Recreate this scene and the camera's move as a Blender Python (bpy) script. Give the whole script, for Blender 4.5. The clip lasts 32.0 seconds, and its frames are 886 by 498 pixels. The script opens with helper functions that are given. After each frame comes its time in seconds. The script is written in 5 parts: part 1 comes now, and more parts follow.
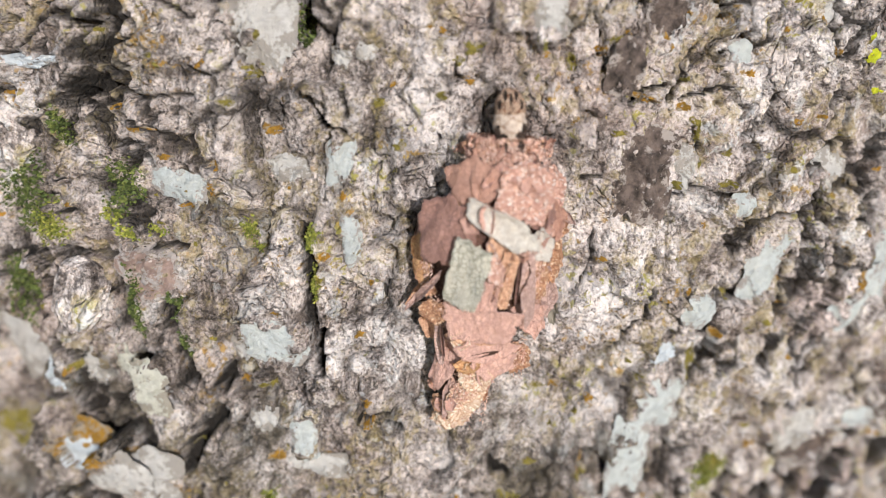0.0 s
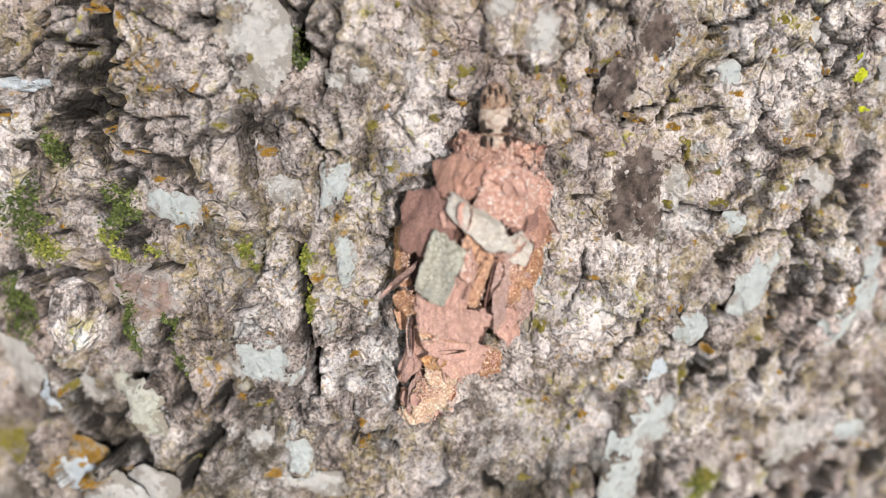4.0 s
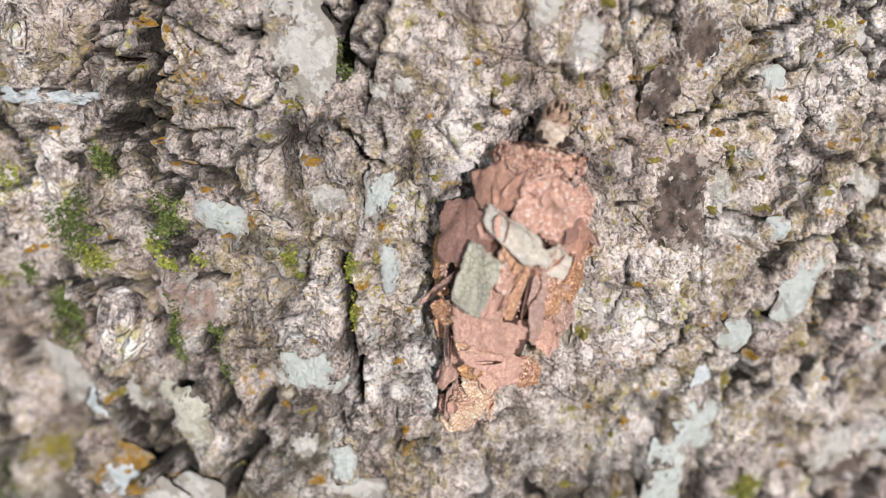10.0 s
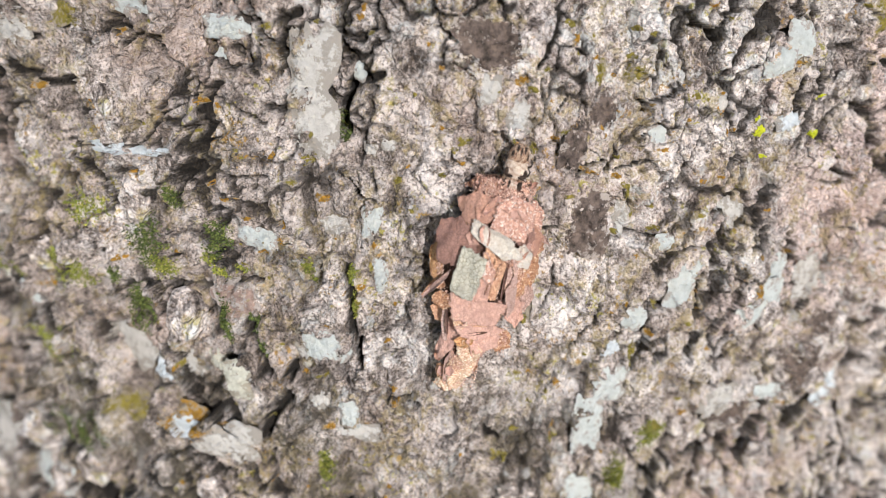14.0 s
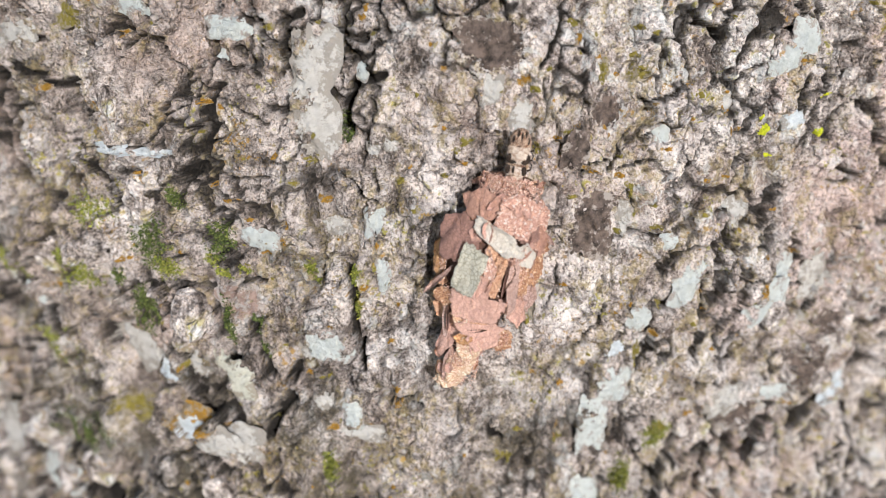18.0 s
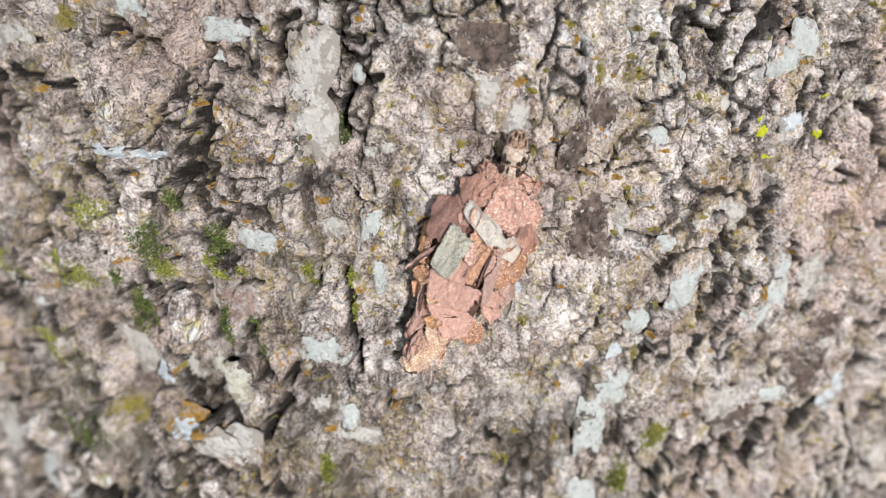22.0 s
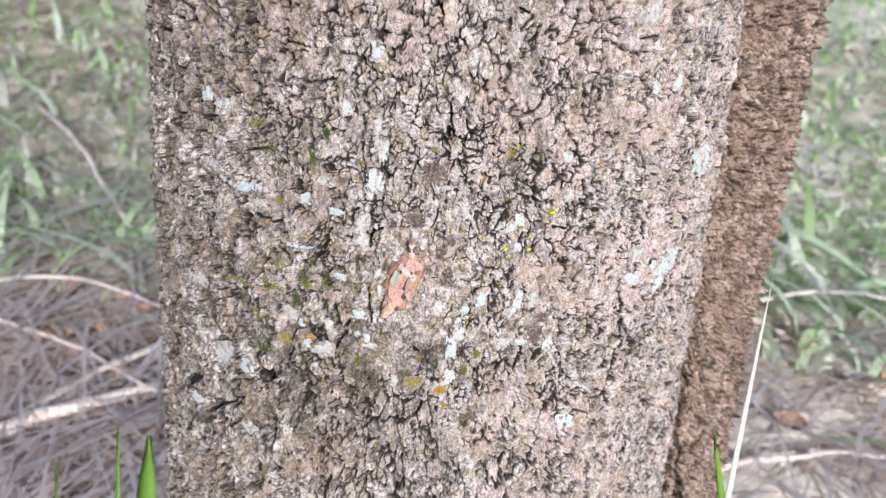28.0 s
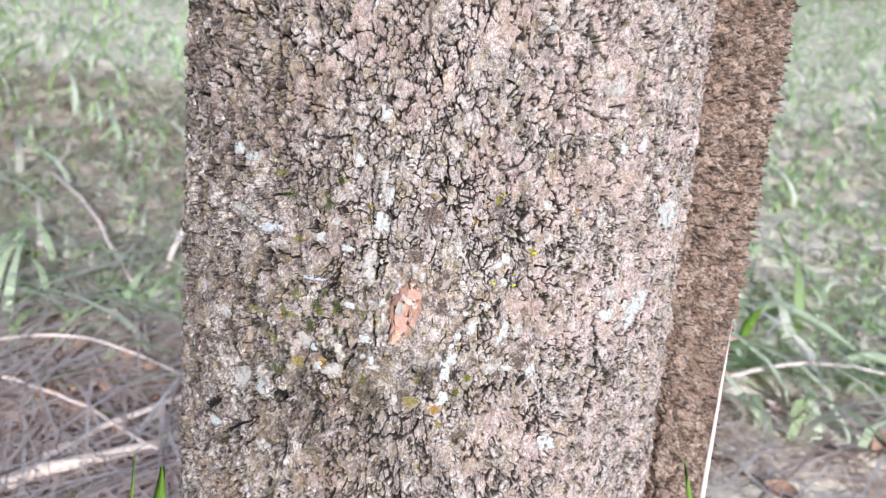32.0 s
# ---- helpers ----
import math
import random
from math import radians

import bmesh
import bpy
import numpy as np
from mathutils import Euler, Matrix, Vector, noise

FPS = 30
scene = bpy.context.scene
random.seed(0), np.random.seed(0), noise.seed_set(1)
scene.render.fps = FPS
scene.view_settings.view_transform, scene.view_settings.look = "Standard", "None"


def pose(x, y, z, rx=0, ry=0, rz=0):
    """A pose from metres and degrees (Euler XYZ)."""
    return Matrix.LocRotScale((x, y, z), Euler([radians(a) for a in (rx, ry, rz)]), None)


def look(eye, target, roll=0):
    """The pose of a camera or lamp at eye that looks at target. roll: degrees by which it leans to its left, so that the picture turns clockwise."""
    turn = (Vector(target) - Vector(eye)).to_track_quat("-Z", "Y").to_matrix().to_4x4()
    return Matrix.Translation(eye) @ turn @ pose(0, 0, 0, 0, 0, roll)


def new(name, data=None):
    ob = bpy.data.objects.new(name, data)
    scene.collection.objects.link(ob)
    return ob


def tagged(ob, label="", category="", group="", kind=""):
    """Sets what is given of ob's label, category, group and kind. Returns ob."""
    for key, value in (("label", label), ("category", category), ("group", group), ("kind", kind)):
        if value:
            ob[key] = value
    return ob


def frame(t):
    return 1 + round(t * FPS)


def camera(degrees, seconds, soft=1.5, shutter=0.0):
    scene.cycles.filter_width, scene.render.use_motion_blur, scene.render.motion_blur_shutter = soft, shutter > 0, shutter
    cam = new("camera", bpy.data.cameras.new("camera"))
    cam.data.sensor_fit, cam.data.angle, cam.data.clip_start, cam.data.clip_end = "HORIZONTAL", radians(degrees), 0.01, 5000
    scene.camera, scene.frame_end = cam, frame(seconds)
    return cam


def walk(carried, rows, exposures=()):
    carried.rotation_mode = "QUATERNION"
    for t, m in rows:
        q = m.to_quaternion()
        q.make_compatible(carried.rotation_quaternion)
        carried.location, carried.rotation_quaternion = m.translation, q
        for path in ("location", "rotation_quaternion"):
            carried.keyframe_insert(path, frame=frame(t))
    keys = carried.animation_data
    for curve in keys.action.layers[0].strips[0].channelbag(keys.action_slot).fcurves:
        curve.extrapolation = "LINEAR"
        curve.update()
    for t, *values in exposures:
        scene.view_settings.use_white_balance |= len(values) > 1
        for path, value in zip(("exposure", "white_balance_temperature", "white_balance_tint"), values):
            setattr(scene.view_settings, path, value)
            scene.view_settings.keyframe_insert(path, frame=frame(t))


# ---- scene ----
# A bagworm larva drags its case up the bark of a tree trunk.

# ---- camera ----
cam = camera(60.42, 32.0, soft=1.1)
PATH = [
    (0.0, (0.00731, -0.23093, 0.62004), (0.00353, -0.13469, 0.59315), 3.25),
    (0.5, (0.00694, -0.23109, 0.62012), (0.00341, -0.13483, 0.59325), 3.31),
    (1.0, (0.00678, -0.23108, 0.62110), (0.00367, -0.13483, 0.59413), 3.23),
    (1.5, (0.00776, -0.23091, 0.62140), (0.00440, -0.13472, 0.59427), 3.15),
    (2.0, (0.00855, -0.23085, 0.62231), (0.00545, -0.13446, 0.59587), 3.07),
    (2.5, (0.00824, -0.23117, 0.62173), (0.00514, -0.13469, 0.59564), 3.09),
    (3.0, (0.00776, -0.23139, 0.62210), (0.00457, -0.13503, 0.59554), 3.11),
    (3.5, (0.00747, -0.23123, 0.62143), (0.00442, -0.13475, 0.59532), 3.03),
    (5.5, (0.00725, -0.23117, 0.62180), (0.00360, -0.13470, 0.59568), 2.80),
    (6.0, (0.00760, -0.23118, 0.62146), (0.00401, -0.13474, 0.59525), 2.68),
    (6.5, (0.00760, -0.23144, 0.62128), (0.00372, -0.13505, 0.59493), 2.61),
    (7.0, (0.00758, -0.23136, 0.62171), (0.00304, -0.13479, 0.59616), 2.34),
    (7.5, (0.00689, -0.23110, 0.62220), (0.00147, -0.13467, 0.59623), 2.09),
    (8.0, (0.00569, -0.23129, 0.62152), (-0.00034, -0.13472, 0.59627), 2.04),
    (8.5, (0.00569, -0.23102, 0.62153), (-0.00035, -0.13451, 0.59604), 2.04),
    (9.0, (0.00553, -0.23118, 0.62135), (-0.00050, -0.13460, 0.59616), 2.12),
    (9.5, (0.00403, -0.23164, 0.61981), (-0.00152, -0.13498, 0.59479), 2.17),
    (10.0, (0.00510, -0.23148, 0.62182), (-0.00067, -0.13502, 0.59610), 2.22),
    (10.5, (0.00480, -0.23147, 0.62165), (-0.00124, -0.13501, 0.59600), 2.08),
    (11.0, (0.00531, -0.23127, 0.62257), (-0.00082, -0.13489, 0.59658), 2.04),
    (11.5, (0.00554, -0.23096, 0.62337), (-0.00089, -0.13461, 0.59740), 1.90),
    (12.0, (0.00619, -0.24059, 0.62790), (0.00015, -0.14467, 0.60026), 1.88),
    (12.5, (0.00813, -0.25301, 0.63339), (0.00137, -0.15780, 0.60355), 1.80),
    (13.0, (0.00859, -0.25628, 0.63545), (0.00266, -0.16113, 0.60528), 1.95),
    (13.5, (0.00935, -0.25543, 0.63547), (0.00401, -0.16049, 0.60451), 1.94),
    (14.0, (0.00971, -0.25618, 0.63612), (0.00407, -0.16135, 0.60486), 1.83),
    (14.5, (0.00955, -0.25639, 0.63624), (0.00378, -0.16155, 0.60507), 1.74),
    (16.5, (0.01041, -0.25610, 0.63647), (0.00412, -0.16141, 0.60496), 1.77),
    (17.0, (0.01092, -0.25584, 0.63656), (0.00471, -0.16109, 0.60517), 1.63),
    (17.5, (0.01069, -0.25599, 0.63630), (0.00414, -0.16131, 0.60482), 1.61),
    (18.0, (0.01049, -0.25597, 0.63608), (0.00369, -0.16121, 0.60485), 1.45),
    (18.5, (0.01054, -0.25578, 0.63569), (0.00339, -0.16105, 0.60447), 1.44),
    (19.0, (0.00998, -0.25608, 0.63579), (0.00279, -0.16132, 0.60462), 1.46),
    (19.5, (0.01015, -0.25582, 0.63595), (0.00305, -0.16105, 0.60485), 1.48),
    (20.0, (0.01016, -0.25558, 0.63540), (0.00324, -0.16070, 0.60460), 1.42),
    (20.5, (0.01031, -0.25531, 0.63586), (0.00350, -0.16059, 0.60451), 1.53),
    (21.0, (0.01036, -0.25520, 0.63571), (0.00350, -0.16052, 0.60428), 1.47),
    (21.5, (0.01035, -0.25550, 0.63581), (0.00348, -0.16088, 0.60423), 1.59),
    (22.0, (0.01123, -0.25568, 0.63619), (0.00408, -0.16093, 0.60503), 1.42),
    (22.5, (0.01659, -0.25837, 0.63571), (0.00885, -0.16382, 0.60405), 1.30),
    (23.0, (0.02490, -0.26933, 0.64176), (0.01656, -0.17492, 0.60986), 1.13),
    (23.5, (0.02950, -0.28410, 0.64947), (0.02080, -0.18948, 0.61831), 1.13),
    (24.0, (0.03155, -0.29618, 0.64980), (0.02138, -0.20157, 0.61904), 0.94),
    (24.5, (0.03505, -0.31561, 0.66338), (0.02274, -0.22165, 0.63142), 0.63),
    (25.0, (0.03549, -0.31701, 0.66753), (0.02423, -0.22298, 0.63543), 0.82),
    (25.5, (0.03838, -0.32235, 0.66953), (0.02718, -0.22807, 0.63811), 0.93),
    (27.5, (0.04105, -0.43001, 0.68705), (0.03260, -0.33402, 0.66033), 3.28),
    (28.0, (0.04444, -0.45506, 0.69658), (0.03661, -0.35853, 0.67164), 3.97),
    (28.5, (0.04294, -0.47750, 0.69700), (0.03516, -0.38057, 0.67367), 4.32),
    (29.0, (0.04538, -0.49512, 0.69086), (0.03636, -0.39791, 0.66921), 4.27),
    (29.5, (0.04662, -0.50149, 0.69192), (0.03658, -0.40402, 0.67195), 4.33),
    (30.0, (0.04998, -0.50331, 0.69134), (0.04006, -0.40547, 0.67320), 4.43),
    (30.5, (0.04888, -0.50257, 0.69115), (0.03978, -0.40447, 0.67399), 4.57),
    (31.0, (0.04808, -0.50375, 0.68799), (0.03968, -0.40538, 0.67208), 4.71),
    (31.5, (0.05033, -0.50460, 0.68791), (0.04202, -0.40606, 0.67304), 4.81),
    (32.0, (0.05154, -0.50546, 0.68939), (0.04285, -0.40701, 0.67417), 4.86),
]
walk(cam, [(t, look(eye, target, roll)) for t, eye, target, roll in PATH],
     exposures=((0, 0.15, 6100, 12), (22.5, 0.12, 6000, 11), (24.5, 0.08, 5900, 10), (27.5, 0.12, 5750, 14), (32, 0.18, 5750, 15)))

# ---- world, sun ----
SUN_AZIMUTH, SUN_HEIGHT = 20, 13   # degrees to the right of straight behind the viewer, above the horizon
world = bpy.data.worlds.new("world")
scene.world = world
world.use_nodes = True
sky = world.node_tree.nodes.new("ShaderNodeTexSky")
sky.sky_type, sky.sun_disc = "NISHITA", False
sky.sun_elevation, sky.sun_rotation = radians(SUN_HEIGHT), radians(180 - SUN_AZIMUTH)
background = world.node_tree.nodes["Background"]
background.inputs["Strength"].default_value = 0.13
world.node_tree.links.new(sky.outputs[0], background.inputs[0])
sun = new("sun", bpy.data.lights.new("sun", "SUN"))
sun.data.energy, sun.data.angle, sun.data.color = 4.9, radians(0.9), (1.0, 0.965, 0.935)
sun_way = Vector((math.sin(radians(SUN_AZIMUTH)) * math.cos(radians(SUN_HEIGHT)), -math.cos(radians(SUN_AZIMUTH)) * math.cos(radians(SUN_HEIGHT)), math.sin(radians(SUN_HEIGHT))))
sun.matrix_world = look(sun_way * 20, (0, 0, 0))
scene.view_settings.exposure = 0.0


# ---- materials ----
def ramp(nodes, links, fac, stops):
    node = nodes.new("ShaderNodeValToRGB")
    while len(node.color_ramp.elements) < len(stops):
        node.color_ramp.elements.new(0.5)
    for e, (p, c) in zip(node.color_ramp.elements, stops):
        e.position, e.color = p, (*c, 1)
    links.new(fac, node.inputs[0])
    return node.outputs[0]


def noise_of(nodes, links, scale, detail=4.0, rough=0.6, stretch=(1, 1, 1), warp=0.0):
    co = nodes.new("ShaderNodeTexCoord").outputs["Object"]
    mp = nodes.new("ShaderNodeMapping")
    mp.inputs["Scale"].default_value = stretch
    links.new(co, mp.inputs[0])
    tex = nodes.new("ShaderNodeTexNoise")
    tex.inputs["Scale"].default_value, tex.inputs["Detail"].default_value = scale, detail
    tex.inputs["Roughness"].default_value, tex.inputs["Distortion"].default_value = rough, warp
    links.new(mp.outputs[0], tex.inputs["Vector"])
    return tex.outputs["Fac"]


def mixed(nodes, links, fac, a, b, kind="MIX"):
    node = nodes.new("ShaderNodeMix")
    node.data_type, node.blend_type = "RGBA", kind
    for value, slot in ((fac, 0), (a, 6), (b, 7)):
        if isinstance(value, bpy.types.NodeSocket):
            links.new(value, node.inputs[slot])
        else:
            node.inputs[slot].default_value = value if slot == 0 else (*value, 1)
    return node.outputs[2]


def between(nodes, links, value, low, high):
    node = nodes.new("ShaderNodeMapRange")
    node.interpolation_type = "SMOOTHSTEP"
    node.inputs[1].default_value, node.inputs[2].default_value = low, high
    links.new(value, node.inputs[0])
    return node.outputs[0]


def start(name, roughness=0.85, specular=0.25):
    mat = bpy.data.materials.new(name)
    mat.use_nodes = True
    nodes, links = mat.node_tree.nodes, mat.node_tree.links
    shader = nodes["Principled BSDF"]
    shader.inputs["Roughness"].default_value = roughness
    shader.inputs["Specular IOR Level"].default_value = specular
    return mat, nodes, links, shader


def relief(nodes, links, shader, height, depth, strength=1.0):
    bump = nodes.new("ShaderNodeBump")
    bump.inputs["Distance"].default_value, bump.inputs["Strength"].default_value = depth, strength
    links.new(height, bump.inputs["Height"])
    links.new(bump.outputs[0], shader.inputs["Normal"])


def hairlines(nodes, links, scale, width, wander):
    """Winding cracks between grains: 1 on the line, 0 beside it."""
    co = nodes.new("ShaderNodeTexCoord").outputs["Object"]
    push = nodes.new("ShaderNodeTexNoise")
    push.inputs["Scale"].default_value, push.inputs["Detail"].default_value = scale * 0.8, 3
    links.new(co, push.inputs["Vector"])
    add = nodes.new("ShaderNodeVectorMath")
    add.operation = "MULTIPLY_ADD"
    links.new(push.outputs["Color"], add.inputs[0])
    add.inputs[1].default_value = (wander,) * 3
    links.new(co, add.inputs[2])
    tex = nodes.new("ShaderNodeTexVoronoi")
    tex.feature = "DISTANCE_TO_EDGE"
    tex.inputs["Scale"].default_value = scale
    links.new(add.outputs[0], tex.inputs["Vector"])
    near = nodes.new("ShaderNodeMapRange")
    near.interpolation_type = "SMOOTHSTEP"
    near.inputs[1].default_value, near.inputs[2].default_value = 0.0, width
    near.inputs[3].default_value, near.inputs[4].default_value = 1.0, 0.0
    links.new(tex.outputs["Distance"], near.inputs[0])
    return near.outputs[0]


def scaled(nodes, links, value, by):
    node = nodes.new("ShaderNodeMath")
    node.operation = "MULTIPLY"
    for slot, v in enumerate((value, by)):
        if isinstance(v, bpy.types.NodeSocket):
            links.new(v, node.inputs[slot])
        else:
            node.inputs[slot].default_value = v
    return node.outputs[0]


def attribute(nodes, name):
    node = nodes.new("ShaderNodeAttribute")
    node.attribute_name = name
    return node.outputs["Fac"]


def bark_material(name, tones, brown, olive_amount, fine=1.0, lines=0.8, pale=1.0):
    """Weathered bark: mottled plates, hair cracks, fine grain, algae and rusty tints."""
    mat, nodes, links, shader = start(name)
    mottle = noise_of(nodes, links, 210 * fine, 8, 0.78, (1, 1, 0.8), 0.5)
    base = ramp(nodes, links, mottle, ((0.39, tones[0]), (0.46, tones[1]), (0.51, tones[2]), (0.58, tones[3])))
    shade = ramp(nodes, links, attribute(nodes, "plate"), ((0.0, (0.66, 0.62, 0.59)), (0.45, (0.95, 0.93, 0.91)), (1.0, (1.1, 1.09, 1.08))))
    color = mixed(nodes, links, 0.8, base, shade, "MULTIPLY")
    blush = scaled(nodes, links, attribute(nodes, "blush"), 0.65)
    color = mixed(nodes, links, blush, color, (0.78, 0.61, 0.565))
    color = mixed(nodes, links, scaled(nodes, links, attribute(nodes, "bare"), 0.85), color, mixed(nodes, links, between(nodes, links, mottle, 0.36, 0.64), (0.13, 0.105, 0.085), (0.50, 0.41, 0.36)))
    crusted = nodes.new("ShaderNodeMath")
    crusted.operation = "MULTIPLY_ADD"
    links.new(attribute(nodes, "bare"), crusted.inputs[0])
    crusted.inputs[1].default_value, crusted.inputs[2].default_value = -0.7 * pale, pale
    crusted = crusted.outputs[0]
    grain = noise_of(nodes, links, 1100 * fine, 4, 0.75)
    color = mixed(nodes, links, 0.75, color, ramp(nodes, links, grain, ((0.37, (0.26, 0.235, 0.215)), (0.45, (0.98, 0.98, 0.98)), (0.66, (1.12, 1.11, 1.10)))), "MULTIPLY")
    patches = noise_of(nodes, links, 300 * fine, 7, 0.72, (1, 1, 0.75))
    color = mixed(nodes, links, 0.75, color, ramp(nodes, links, patches, ((0.37, (0.46, 0.44, 0.42)), (0.45, (0.88, 0.87, 0.85)), (0.53, (1.04, 1.04, 1.03)), (0.62, (1.18, 1.17, 1.15)))), "MULTIPLY")
    specks = noise_of(nodes, links, 2700 * fine, 2, 0.6)
    color = mixed(nodes, links, 0.6, color, ramp(nodes, links, specks, ((0.40, (0.12, 0.10, 0.085)), (0.455, (1.0, 1.0, 1.0)), (0.60, (1.06, 1.06, 1.06)), (0.68, (1.35, 1.34, 1.32)))), "MULTIPLY")
    cream_spots = between(nodes, links, noise_of(nodes, links, 150 * fine, 6, 0.75), 0.53, 0.60)
    color = mixed(nodes, links, scaled(nodes, links, scaled(nodes, links, cream_spots, 0.55), crusted), color, tones[3])
    rust = between(nodes, links, noise_of(nodes, links, 34, 4, 0.6), 0.5, 0.68)
    color = mixed(nodes, links, scaled(nodes, links, rust, 0.45), color, brown)
    algae = between(nodes, links, noise_of(nodes, links, 170, 6, 0.78, (1, 1, 0.6)), 0.50, 0.58)
    algae = scaled(nodes, links, algae, between(nodes, links, noise_of(nodes, links, 850, 4, 0.7), 0.42, 0.54))
    color = mixed(nodes, links, scaled(nodes, links, algae, olive_amount * 1.2), color, (0.38, 0.30, 0.12))
    chalk = scaled(nodes, links, scaled(nodes, links, between(nodes, links, noise_of(nodes, links, 330 * fine, 5, 0.7, (1, 1, 0.8), 0.4), 0.54, 0.60), 0.55), crusted)
    color = mixed(nodes, links, chalk, color, mixed(nodes, links, between(nodes, links, noise_of(nodes, links, 60, 3, 0.6), 0.42, 0.58), (0.82, 0.72, 0.66), (0.70, 0.72, 0.70)))
    where = between(nodes, links, noise_of(nodes, links, 75, 4, 0.65), 0.5, 0.6)
    flecks = scaled(nodes, links, between(nodes, links, noise_of(nodes, links, 900, 4, 0.7), 0.56, 0.62), where)
    color = mixed(nodes, links, scaled(nodes, links, flecks, olive_amount * 1.7), color, mixed(nodes, links, between(nodes, links, noise_of(nodes, links, 110, 2, 0.5), 0.45, 0.55), (0.42, 0.24, 0.035), (0.40, 0.36, 0.05)))
    # damp bark, with the shading of the darker side mixed into the colour
    damp_shade = scaled(nodes, links, attribute(nodes, "damp_shade"), between(nodes, links, mottle, 0.72, 0.36))
    color = mixed(nodes, links, damp_shade, color, (0.095, 0.08, 0.055))
    sparse = between(nodes, links, noise_of(nodes, links, 190 * fine, 5, 0.75), 0.48, 0.58)
    fissures = scaled(nodes, links, hairlines(nodes, links, 270 * fine, 0.06, 0.005 / fine), sparse)
    hairs = scaled(nodes, links, hairlines(nodes, links, 760 * fine, 0.09, 0.0018 / fine), between(nodes, links, mottle, 0.56, 0.44))
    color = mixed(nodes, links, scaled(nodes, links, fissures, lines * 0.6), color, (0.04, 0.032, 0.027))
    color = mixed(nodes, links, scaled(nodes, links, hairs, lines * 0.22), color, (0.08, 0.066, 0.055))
    # the shade inside crevices, painted near-black into the base colour
    color = mixed(nodes, links, attribute(nodes, "crack_shade"), color, (0.022, 0.018, 0.014))
    links.new(color, shader.inputs["Base Color"])
    pillows = hairlines(nodes, links, 430 * fine, 0.3, 0.003 / fine)
    beads = hairlines(nodes, links, 1150 * fine, 0.35, 0.0012 / fine)
    total = noise_of(nodes, links, 1500 * fine, 5, 0.8)
    for groove, weight in ((fissures, 0.7), (pillows, 0.4), (beads, 0.4), (hairs, 0.16)):
        cut = nodes.new("ShaderNodeMath")
        cut.operation = "SUBTRACT"
        links.new(total, cut.inputs[0])
        links.new(scaled(nodes, links, groove, weight), cut.inputs[1])
        total = cut.outputs[0]
    relief(nodes, links, shader, total, 0.00065 / fine, 1.0)
    return mat


def speckled(name, pale, deep, ground=(0.3, 0.27, 0.23), scale=700, cover=0.44, roughness=0.9):
    """A crust in two tones, broken by specks of the bark beneath."""
    mat, nodes, links, shader = start(name, roughness, 0.15)
    color = ramp(nodes, links, noise_of(nodes, links, scale, 4, 0.65), ((0.3, deep), (0.62, pale)))
    rim = nodes.new("ShaderNodeMath")
    rim.operation = "MULTIPLY_ADD"
    links.new(attribute(nodes, "rim"), rim.inputs[0])
    rim.inputs[1].default_value = -0.13
    links.new(noise_of(nodes, links, scale * 0.8, 6, 0.75), rim.inputs[2])
    holes = between(nodes, links, rim.outputs[0], cover - 0.10, cover - 0.04)
    color = mixed(nodes, links, holes, ground, color)
    links.new(color, shader.inputs["Base Color"])
    relief(nodes, links, shader, noise_of(nodes, links, scale * 1.5, 6, 0.8), 0.0009, 1.0)
    return mat


def fibrous(name, pale, deep, scale=900, stretch=(1, 0.7, 1), roughness=0.7, fleck=None, veins=None, vein_scale=1900):
    """Dry leaf and bark scraps: fine mottling, flecks and a net of veins."""
    mat, nodes, links, shader = start(name, roughness, 0.3)
    color = ramp(nodes, links, noise_of(nodes, links, scale * 2, 6, 0.75, stretch), ((0.36, deep), (0.58, pale)))
    spots = noise_of(nodes, links, scale * 0.35, 3, 0.6)
    color = mixed(nodes, links, 0.55, color, ramp(nodes, links, spots, ((0.3, (0.62, 0.58, 0.56)), (0.6, (1.1, 1.08, 1.05)))), "MULTIPLY")
    if fleck:
        color = mixed(nodes, links, between(nodes, links, noise_of(nodes, links, scale * 2.2, 3, 0.6), 0.55, 0.62), color, fleck)
    if veins:
        net = scaled(nodes, links, hairlines(nodes, links, vein_scale, 0.12, 0.6 / vein_scale), between(nodes, links, spots, 0.3, 0.5))
        color = mixed(nodes, links, scaled(nodes, links, net, 0.75), color, veins)
    links.new(color, shader.inputs["Base Color"])
    relief(nodes, links, shader, noise_of(nodes, links, scale * 2.4, 5, 0.75, stretch), min(0.0006, 0.5 / scale), 1.0)
    return mat


def varied(name, stops, roughness=0.7, scale=6.0, through_light=0.0):
    """Blades and litter: each piece has its own tone."""
    mat, nodes, links, shader = start(name, roughness, 0.3)
    island = nodes.new("ShaderNodeNewGeometry").outputs["Random Per Island"]
    color = ramp(nodes, links, island, stops)
    color = mixed(nodes, links, 0.6, color, ramp(nodes, links, noise_of(nodes, links, scale, 4, 0.6), ((0.3, (0.6, 0.6, 0.6)), (0.7, (1.25, 1.25, 1.2)))), "MULTIPLY")
    links.new(color, shader.inputs["Base Color"])
    if through_light:
        glow, blend = nodes.new("ShaderNodeBsdfTranslucent"), nodes.new("ShaderNodeMixShader")
        blend.inputs[0].default_value = through_light
        links.new(color, glow.inputs[0])
        links.new(shader.outputs[0], blend.inputs[1])
        links.new(glow.outputs[0], blend.inputs[2])
        links.new(blend.outputs[0], nodes["Material Output"].inputs[0])
    return mat


